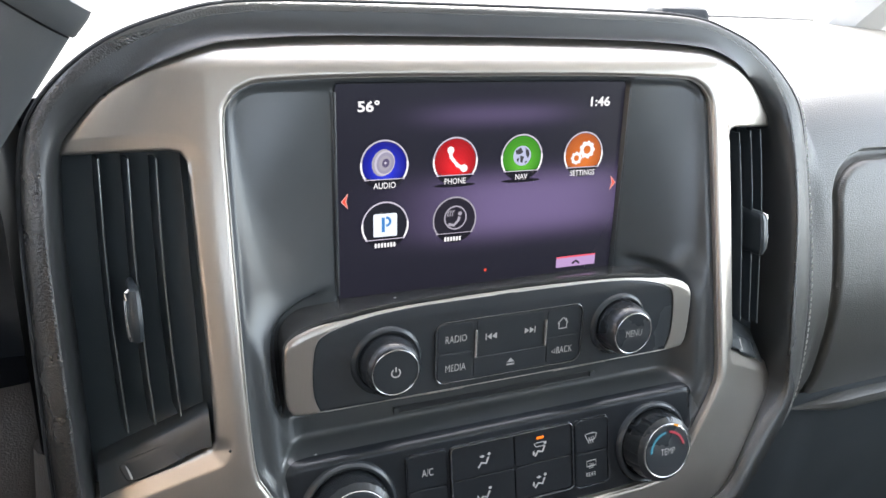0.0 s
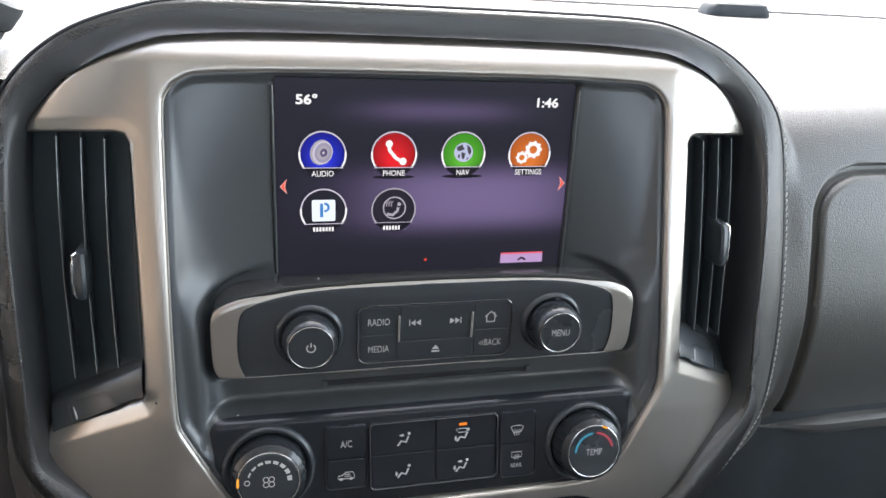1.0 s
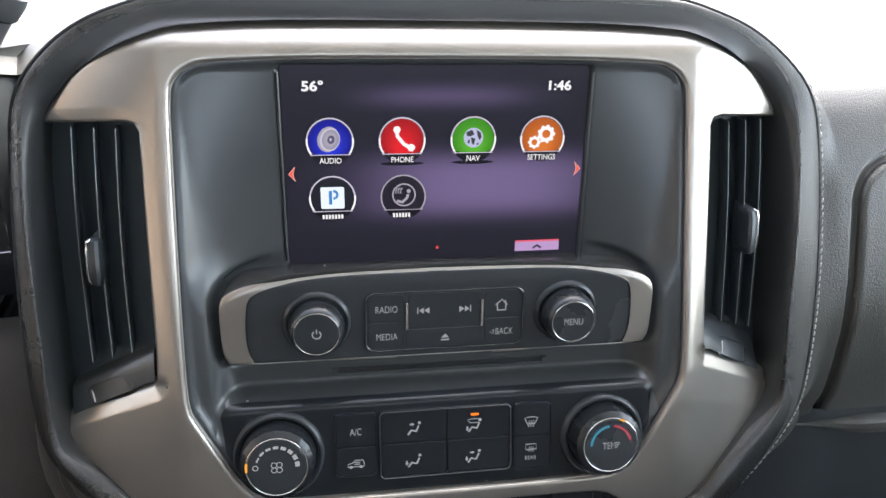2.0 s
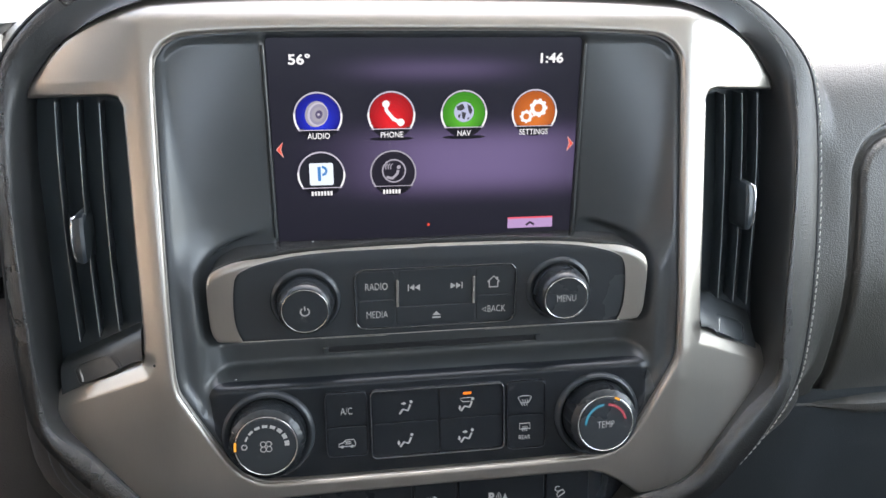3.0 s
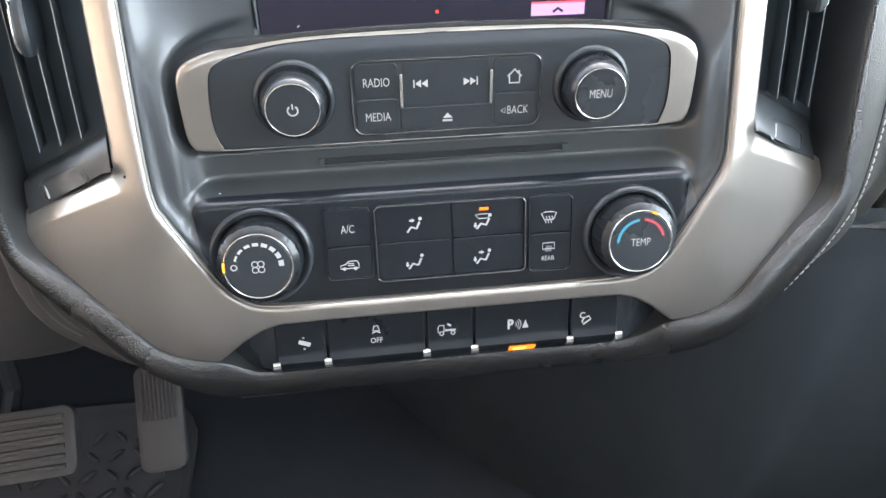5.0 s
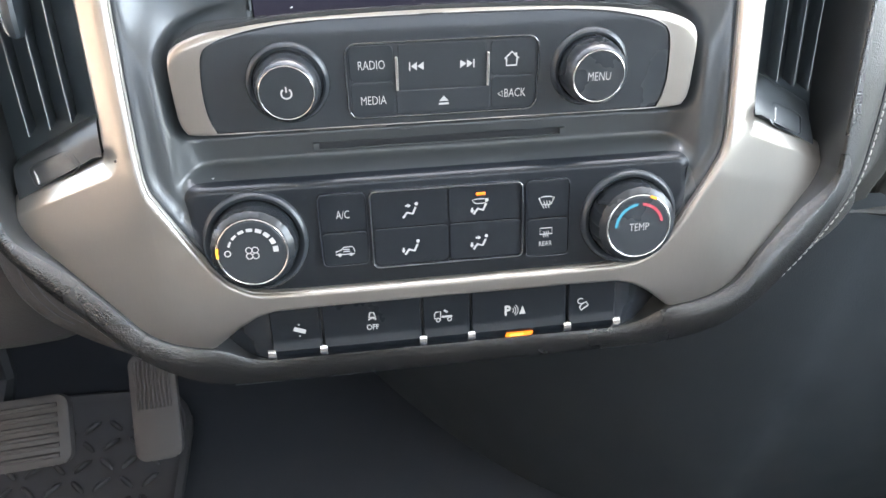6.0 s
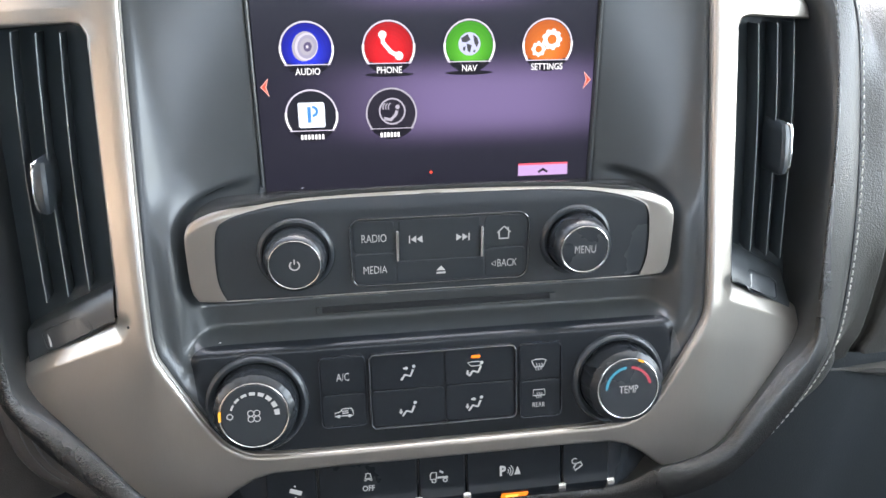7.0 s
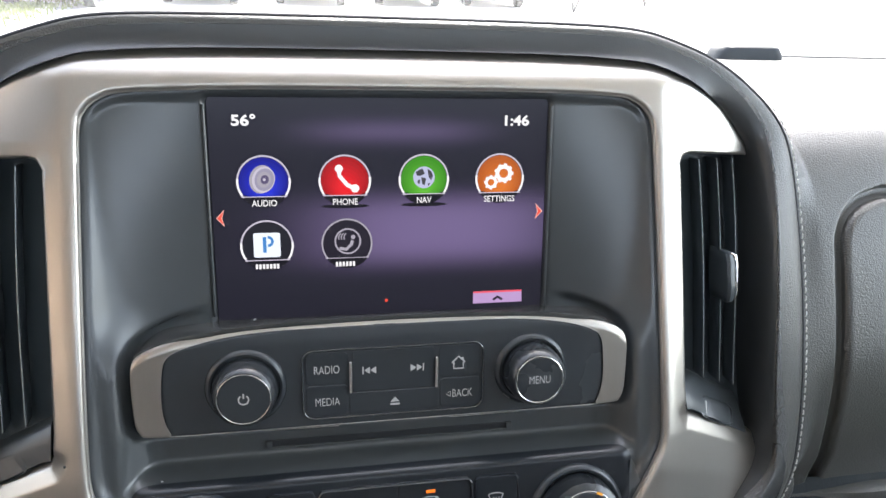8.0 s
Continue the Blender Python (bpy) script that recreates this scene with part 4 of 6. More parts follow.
# ---- the climate panel ----
def make_climate():
    root = thing("climate_panel", (0, -0.128, 0.05), "black climate panel with air-flow keys and two large knobs", "climate control")
    F = climate_face
    keys = [("ac_key", -0.0650, -0.0420, -0.1042, -0.0852), ("recirculation_key", -0.0650, -0.0420, -0.1222, -0.1050), ("face_vent_key", -0.0388, -0.0004, -0.1042, -0.0855), ("defrost_floor_key", 0.0004, 0.0380, -0.1042, -0.0855),
            ("floor_vent_key", -0.0388, -0.0004, -0.1243, -0.1047), ("split_vent_key", 0.0004, 0.0380, -0.1243, -0.1047), ("windscreen_key", 0.0414, 0.0636, -0.1050, -0.0857), ("rear_window_key", 0.0414, 0.0636, -0.1262, -0.1058)]
    for x0, x1, u0, u1, glossy in ((-0.0662, -0.0410, -0.1232, -0.0842, 0), (-0.0402, 0.0394, -0.1257, -0.0842, 1), (0.0404, 0.0648, -0.1272, -0.0847, 0)):
        fr = bmesh.new()
        h = 0.0008 if glossy else 0.0003
        loft(fr, [[P3(x, u, F(x, u) - 0.002) for x, u in rr(x0, x1, u0, u1, 0.0034, 7)], [P3(x, u, F(x, u) + h) for x, u in rr(x0 + 0.0003, x1 - 0.0003, u0 + 0.0003, u1 - 0.0003, 0.0033, 7)],
                  [P3(x, u, F(x, u) + h) for x, u in rr(x0 + 0.0009, x1 - 0.0009, u0 + 0.0009, u1 - 0.0009, 0.003, 7)], [P3(x, u, F(x, u) - 0.0016) for x, u in rr(x0 + 0.0011, x1 - 0.0011, u0 + 0.0011, u1 - 0.0011, 0.0028, 7)]], cap1=True)
        tube(fr, [P3(x, u, float(F(x, u)) + h - 0.0001) for x, u in rr(x0 + 0.0006, x1 - 0.0006, u0 + 0.0006, u1 - 0.0006, 0.0031, 7)], 0.0005 if glossy else 0.0003, 8, closed=True)
        part("key_frame", fr, SHINE if glossy else GLOSS, root, "glossy raised frame" if glossy else "")
    seat = [([(-0.0042, -0.0032), (-0.0018, -0.0002), (0.0012, -0.0012), (0.0030, 0.0026)], 0.0012, False)]
    head = [[(0.0034 + a, 0.0044 + b) for a, b in arc(0, 0, 0.0010, 0, 340, 12)]]

    def arrow(x, u, dx, du):
        px_, pu_ = -du, dx
        return [[(x + dx * 0.0018, u + du * 0.0018), (x + px_ * 0.0012, u + pu_ * 0.0012), (x - px_ * 0.0012, u - pu_ * 0.0012)], [(x + px_ * 0.0005, u + pu_ * 0.0005), (x - dx * 0.0014 + px_ * 0.0005, u - du * 0.0014 + pu_ * 0.0005),
                (x - dx * 0.0014 - px_ * 0.0005, u - du * 0.0014 - pu_ * 0.0005), (x - px_ * 0.0005, u - pu_ * 0.0005)]]

    shield = [([(-0.0044, 0.0026), (-0.002, 0.0034), (0.002, 0.0034), (0.0044, 0.0026), (0.0026, -0.0012), (-0.0026, -0.0012)], 0.0006, True)]
    waves = [([(q * 0.0016, 0.0010), (q * 0.0016 + 0.0005, -0.0004), (q * 0.0016 - 0.0005, -0.0018), (q * 0.0016, -0.0034)], 0.0005, False) for q in (-1, 0, 1)]
    car = [([(-0.0052, -0.0016), (-0.0050, 0.0002), (-0.0024, 0.0008), (-0.0004, 0.0026), (0.0044, 0.0026), (0.0052, 0.0006), (0.0052, -0.0016)], 0.0006, True), ([(-0.001, 0.0012), (0.0026, 0.0012)], 0.0006, False), ([(-0.001, 0.0), (0.0026, 0.0)], 0.0006, False)]
    wheels = [[(q + a, -0.0018 + b) for a, b in arc(0, 0, 0.0010, 0, 340, 12)] for q in (-0.003, 0.0032)]
    art = {"face_vent_key": (-0.0194, -0.0964, seat, head + arrow(-0.0014, 0.0036, 1, 0)), "defrost_floor_key": (0.0170, -0.0972, seat + [([(a - 0.0005, b * 0.55 + 0.0034) for a, b in shield[0][0]], 0.0005, True)], head + arrow(-0.0050, -0.0010, 0, -1)),
           "floor_vent_key": (-0.0194, -0.1163, seat, head + arrow(-0.0050, -0.0004, 0, -1)), "split_vent_key": (0.0165, -0.1164, seat, head + arrow(-0.0014, 0.0036, 1, 0) + arrow(-0.0050, -0.0004, 0, -1)),
           "windscreen_key": (0.0516, -0.0969, shield + waves, []), "rear_window_key": (0.0516, -0.1132, [([(-0.0036, -0.0010), (0.0036, -0.0010), (0.0034, 0.0026), (-0.0034, 0.0026)], 0.0006, True)] + [([(a * 0.8, b * 0.8) for a, b in w[0]], 0.0005, False) for w in waves], []),
           "recirculation_key": (-0.0540, -0.1148, car, wheels)}
    pl = lambda pts: [P3(a, b, float(F(a, b)) + 0.0004) for a, b in pts]
    for name, x0, x1, u0, u1 in keys:
        b = bmesh.new()
        slab(b, x0, x1, u0, u1, 0.0022, lambda x, u: float(F(x, u)), 0.003, 0.0003)
        key = part(name, b, CLIMATE, root)
        if name == "ac_key":
            leg = lettering("A/C", 0.0060, pl, (-0.0535, -0.0955), 0.70, -0.004)
        else:
            x, u, lines, fills = art[name]
            leg = drawn(bmesh.new(), pl, lines, fills, at=(x, u), s=0.92)
        part("legend", leg, LEGEND, key, smooth=0)
        if name == "rear_window_key":
            part("legend", lettering("REAR", 0.0038, pl, (0.0513, -0.1195), 0.80, 0.0), LEGEND, key, smooth=0)
        if name == "defrost_floor_key":
            led = bmesh.new()
            slab(led, 0.0146, 0.0194, -0.0905, -0.0890, 0.0003, lambda x, u: float(F(x, u)) + 0.0004, 0.001, 0.0002)
            part("indicator_lamp", led, AMBER, key, "lit amber indicator")
    knob, disc = make_knob("fan_knob", root, (-0.0978, -0.1062, float(F(0, -0.1062)) - 0.0002), 10.15, 0.0244, 0.0213, 0.0168, 0.0150, "fluted fan speed knob with chrome ring")
    sym = bmesh.new()
    for q in range(4):
        a = radians(45 + 90 * q)
        drawn(sym, disc, [([(0.0021 * math.cos(a) + p, 0.0021 * math.sin(a) + s) for p, s in arc(0, 0, 0.0015, 0, 340, 12)], 0.0005, True)])
    drawn(sym, disc, [([(-0.0116 + p, 0.0005 + s) for p, s in arc(0, 0, 0.0014, 0, 340, 12)], 0.0006, True)])
    part("fan_legend", sym, LEGEND, knob, smooth=0)
    for q in range(8):
        a, w = 155 - q * 21.5, 0.0010 + 0.00022 * q
        seg = bmesh.new()
        drawn(seg, disc, [(arc(0, 0.0004, 0.0113, a + 7.5, a - 7.5, 5), w, False)])
        part("speed_mark", seg, LEGEND, knob, smooth=0)
    ptr = bmesh.new()
    drawn(ptr, disc, [(arc(0, 0, 0.0166, 168, 186, 6), 0.0013, False)])
    part("pointer", ptr, DULLAMBER, knob, "amber pointer", smooth=0)
    knob, disc = make_knob("temperature_knob", root, (0.0966, -0.1088, float(F(0, -0.1088)) - 0.0002), 10.15, 0.0244, 0.0213, 0.0168, 0.0150, "fluted temperature knob with chrome ring")
    part("temp_legend", lettering("TEMP", 0.0060, disc, (0, -0.0004), 0.74, -0.004), LEGEND, knob, smooth=0)
    for a0, a1, col in ((178, 96, (0.03, 0.36, 0.55)), (84, 12, (0.62, 0.05, 0.09))):
        seg = bmesh.new()
        drawn(seg, disc, [(arc(0, -0.0002, 0.0122, a0, a1, 18), 0.0015, False)])
        part("heat_mark", seg, glow("cold_blue" if a0 > 100 else "hot_red", col, 0.55, 0.05), knob, "blue arc" if a0 > 100 else "red arc", smooth=0)
    ptr = bmesh.new()
    drawn(ptr, disc, [(arc(0, 0, 0.0166, 72, 60, 4), 0.0013, False)])
    part("pointer", ptr, DULLAMBER, knob, "amber pointer", smooth=0)


make_climate()


# ---- the row of switches under the bezel ----
def make_switches():
    root = thing("switch_bank", (0, -0.183, 0.05), "row of black switches with chrome clips under the bezel", "switch panel")

    def H(x, u):
        return float(np.interp(u, [-0.200, -0.1840, -0.1780, -0.1745, -0.1690, -0.1500, -0.140], [0.040, 0.0475, 0.0515, 0.0520, 0.0490, 0.0460, 0.0450]))

    bed = bmesh.new()
    half = [(0.0, -0.1440), (0.094, -0.1445), (0.105, -0.1490), (0.117, -0.1570), (0.127, -0.1670), (0.134, -0.1760), (0.108, -0.188), (0.0, -0.188)]
    poly = smoothed(mirrored(half), 3)
    part("switch_bed", sheet(bed, lambda x, u: distance(poly, x, u), lambda x, u: np.interp(u, [-0.2, -0.1845, -0.17, -0.14], [0.034, 0.0455, 0.0455, 0.0435]) - 2.5 * np.maximum(0, np.abs(x) - 0.1) ** 1.5, (-0.136, -0.19), (0.136, -0.143), 0.0015), GLOSS, root)
    cuts = [-0.0988, -0.0707, -0.0154, 0.0120, 0.0677, 0.0968]
    names = ["pedal_switch", "traction_switch", "tow_switch", "parking_switch", "descent_switch"]
    middles = [-0.0828, -0.0430, -0.0034, 0.0372, 0.0768]
    for k, (name, x0, x1) in enumerate(zip(names, cuts, cuts[1:])):
        b = bmesh.new()
        us = [-0.1835, -0.1805, -0.1775, -0.1745, -0.1715, -0.1690, -0.160, -0.1468]
        loops = []
        for x, sink in ((x0 + 0.0007, 0.004), (x0 + 0.0007, 0.0005), (x0 + 0.0012, 0.0), (x1 - 0.0012, 0.0), (x1 - 0.0007, 0.0005), (x1 - 0.0007, 0.004)):
            loops.append([P3(x, u, H(x, u) - sink) for u in us])
        loft(b, loops, closed=False)
        key = part(name, b, SWITCHM, root)
        x = middles[k]
        pl = lambda pts: [P3(a, c, H(a, c) + 0.0003) for a, c in pts]
        leg = bmesh.new()
        if k == 0:
            drawn(leg, pl, [([(-0.003, 0.0012), (0.0032, -0.0012)], 0.0026, False)], [[(a - 0.0002, c + 0.0034) for a, c in arc(0, 0, 0.0006, 0, 330, 10)], [(a - 0.0002, c - 0.0034) for a, c in arc(0, 0, 0.0006, 0, 330, 10)]], at=(x, -0.1640))
        elif k == 1:
            drawn(leg, pl, [([(-0.0018, -0.0004), (-0.001, 0.0026), (0.001, 0.0026), (0.0018, -0.0004)], 0.0008, True), ([(-0.0022, -0.0018), (0.0, -0.0006), (0.0022, -0.0018)], 0.0007, False)], at=(x, -0.1598))
            part("legend", lettering("OFF", 0.0046, pl, (x, -0.1662), 0.85, 0.02), LEGEND, key, smooth=0)
        elif k == 2:
            drawn(leg, pl, [([(-0.005, -0.0014), (-0.005, 0.0014), (-0.0042, 0.0026), (-0.0016, 0.0026), (-0.0016, -0.0014)], 0.0007, True), ([(-0.001, -0.0006), (0.005, -0.0006)], 0.0012, False), ([(0.0004, 0.0034), (0.0024, 0.0020)], 0.0012, False)] +
                  [([(q + a, -0.0024 + c) for a, c in arc(0, 0, 0.0011, 0, 330, 12)], 0.0006, True) for q in (-0.0030, 0.0034)], at=(x, -0.1632))
        elif k == 3:
            leg.free()
            leg = lettering("P", 0.0082, pl, (x - 0.0042, -0.1640), 0.85, 0.04)
            drawn(leg, pl, [(arc(-0.0022, 0, 0.0016 + 0.0013 * q, -50, 50, 8), 0.0005, False) for q in range(3)], [[(0.0026, -0.0026), (0.0046, 0.0026), (0.0064, -0.0026)]], at=(x, -0.1640))
        else:
            drawn(leg, pl, [([(-0.0008, -0.0026), (0.0034, 0.0004), (0.0022, 0.0024), (-0.0004, 0.0014), (-0.0016, -0.0006)], 0.0009, True), (arc(-0.0012, 0.0032, 0.0016, 40, 290, 12), 0.0006, False)], at=(x, -0.1652))
        part("legend", leg, LEGEND, key, smooth=0)
        if k == 3:
            lamp = bmesh.new()
            slab(lamp, 0.0322, 0.0476, -0.1815, -0.1770, 0.0005, lambda x_, u: H(x_, u) + 0.0008, 0.003, 0.0003)
            lm = part("indicator_lamp", lamp, AMBER, root, "lit amber lamp")
            hot = bmesh.new()
            slab(hot, 0.0345, 0.0420, -0.1807, -0.1778, 0.0005, lambda x_, u: H(x_, u) + 0.0011, 0.0004, 0.0002)
            part("lamp_core", hot, AMBERHOT, lm)
    for x in cuts:
        c = bmesh.new()
        rows = [[P3(x + s * 0.0024, -0.1768 + 0.0036 * math.cos(a) * 0.9, H(x, -0.1768) + 0.0018 * math.sin(a) - 0.0004) for a in np.linspace(0.0, math.pi, 9)] for s in (-1, -0.85, 0.85, 1)]
        rows[0] = [p + Vector((0, 0.0012, 0)) for p in rows[0]]
        rows[-1] = [p + Vector((0, 0.0012, 0)) for p in rows[-1]]
        loft(c, rows, closed=False)
        part("chrome_clip", c, CHROME, root, "small chrome clip")


make_switches()


# ---- the two air vents ----
def make_vent(side):
    root = thing("air_vent", (side * 0.19, -0.085, 0.01), "black tall air vent with upright slats and chrome-edged tab", "air vent", group="center stack vents")

    def W(x, u, off):
        return P3(side * x, u, float(stack_face(x, u)) + off)

    well = bmesh.new()
    us = np.linspace(0.0815, -0.105, 24)
    prof = [(0.1585, -0.004), (0.1615, -0.012), (0.1640, -0.015), (0.205, -0.017), (0.2255, -0.015), (0.2265, -0.004)]
    loft(well, [[W(min(x, 0.2265), u, off) for x, off in prof] for u in us], closed=False, cap0=True, cap1=True)
    part("vent_well", well, VENT, root, smooth=20)
    F0 = [-0.003, -0.002, -0.001]
    tops = [0.1745, 0.1865, 0.1990] if side < 0 else [0.1765, 0.1900, 0.2020]
    for k, x in enumerate(tops):
        lo = np.interp(x, [0.16, 0.216], [-0.040, -0.060])
        bl = bmesh.new()
        rows = []
        for u in np.linspace(0.0755, lo, 22):
            bow = 0.0016 * math.cos((u - 0.01) / 0.065 * 1.5)
            q = x + bow
            rows.append([W(q + 0.0014, u, F0[k] - 0.013), W(q - 0.0005, u, F0[k] - 0.0010), W(q - 0.0002, u, F0[k]), W(q + 0.0003, u, F0[k]), W(q + 0.0006, u, F0[k] - 0.0008), W(q + 0.0034, u, F0[k] - 0.013)])
        loft(bl, rows, cap0=True, cap1=True)
        slat = part("slat", bl, SLATM, root)
        lip = bmesh.new()
        tube(lip, [r[2].lerp(r[3], 0.6) for r in rows], 0.00034, 6)
        part("slat_edge", lip, BEAD, slat, "thin pale edge")
    x = tops[1] + (0.0040 if side < 0 else 0.0030)
    lift, up, tall = (0.0010, 0.0032, 0.86) if side < 0 else (0.0028, 0.0078, 0.94)
    tab = bmesh.new()
    rows = []
    for u, w, h in ((0.0180, 0.0022, 0.001), (0.0165, 0.0042, 0.0045), (0.0120, 0.0052, 0.0062), (0.0, 0.0054, 0.0066), (-0.0075, 0.0050, 0.0060), (-0.0115, 0.0038, 0.0042), (-0.0130, 0.0018, 0.001)):
        u, w, h = u * tall + up, w * 0.62, h + lift
        rows.append([W(x - w, u, -0.012), W(x - w, u, h - 0.0022), W(x - w * 0.5, u, h - 0.0004), W(x, u, h), W(x + w * 0.6, u, h - 0.0002), W(x + w, u, h - 0.0016), W(x + w, u, -0.012)])
    loft(tab, rows, cap0=True, cap1=True)
    t = part("vent_tab", tab, SLATM, root, "dark sliding tab")
    ed = bmesh.new()
    tube(ed, [W(x + w * 0.62, u * tall + up, h + lift) for u, w, h in ((0.0172, 0.0024, 0.0030), (0.0158, 0.0044, 0.0048), (0.0120, 0.0054, 0.0052), (0.0, 0.0056, 0.0056), (-0.0075, 0.0052, 0.0050), (-0.0110, 0.0042, 0.0034))], [0.0005, 0.0010, 0.0009, 0.0008, 0.0009, 0.0005], 8)
    part("tab_edge", ed, CHROME, t, "bright chrome edge")
    blk = bmesh.new()
    deep = -0.0150 if side > 0 else -0.0060
    rows = []
    for f in np.linspace(0, 1, 12):
        px_ = 0.1626 + 0.0526 * f
        ut, ub = (-0.0385 if side > 0 else -0.0425) - 0.030 * f, (-0.0600 if f < 0.05 else -0.0600 - 0.0290 * (f - 0.05) / 0.95) + 0.0008
        rows.append([W(px_, ut + 0.001, -0.034), W(px_, ut, deep), W(px_, ut - 0.0015, deep + 0.0016), W(px_, (ut + ub) / 2, deep * 0.51), W(px_, ub + 0.0024, -0.0028), W(px_, ub, -0.0026), W(px_, ub - 0.004, -0.010)])
    loft(blk, rows, closed=False)
    part("vent_foot", blk, FOOT, root, "sloping foot that holds the thumbwheel")
    cup = bmesh.new()
    flush, lean = (0.0, 0.0030) if side > 0 else (0.0016, 0.0008)
    ctr = np.array([0.1905, -0.0688])
    ax_, up_ = np.array([0.0132, -0.0066]), np.array([0.0020, 0.0044])

    def pad(scale, off):
        return [W(*(ctr + ax_ * a * scale + up_ * b * scale), off + flush - lean * b * scale) for a, b in rr(-1, 1, -1, 1, 0.45, 4)]

    loft(cup, [pad(1.12, -0.0090), pad(1.08, -0.0046), pad(1.0, -0.0042), pad(0.97, -0.0090)], cap1=True)
    c = part("thumbwheel_frame", cup, FOOT, root)
    wheel = bmesh.new()
    rows = []
    for a in np.linspace(-0.92, 0.92, 25):
        h = -0.0062 + 0.0030 * math.sqrt(max(0, 1 - a * a)) + (0.0004 if int(round(a * 26)) % 2 else 0)
        rows.append([W(*(ctr + ax_ * a + up_ * b), h + flush - lean * b) for b in (-0.75, 0.75)])
    loft(wheel, rows, closed=False)
    part("thumbwheel", wheel, FOOT, c, "ribbed thumbwheel", smooth=0)
    mk = bmesh.new()
    q = ctr + ax_ * (-0.80 if side > 0 else 0.80)
    tube(mk, [W(*(q + up_ * 0.6), flush - 0.0056), W(*(q - up_ * 0.6), flush - 0.0026)], 0.0005, 6)
    part("wheel_mark", mk, LEGEND, c, "small white mark")


make_vent(-1)
make_vent(1)


# ---- the dashboard right of the stack ----
DASH = smoothed([(-0.1370, 0.0085), (-0.10, 0.0188), (-0.05, 0.0235), (0.0, 0.0162), (0.03, 0.0083), (0.05, 0.0005), (0.068, -0.0085), (0.082, -0.0190), (0.094, -0.034), (0.104, -0.056), (0.112, -0.085), (0.120, -0.13), (0.133, -0.23), (0.150, -0.42), (0.158, -0.495)], 8, closed=False)
LID = smoothed([(0.80, 0.0535), (0.50, 0.0525), (0.33, 0.0515), (0.300, 0.0495), (0.2835, 0.0420), (0.2755, 0.031), (0.2735, 0.018), (0.2735, -0.01), (0.2740, -0.045), (0.2750, -0.080), (0.2765, -0.110), (0.2785, -0.1335), (0.32, -0.1345), (0.5, -0.1345), (0.80, -0.1345)], 4)


def dash_n(u):
    return np.interp(u, DASH[:, 0], DASH[:, 1])


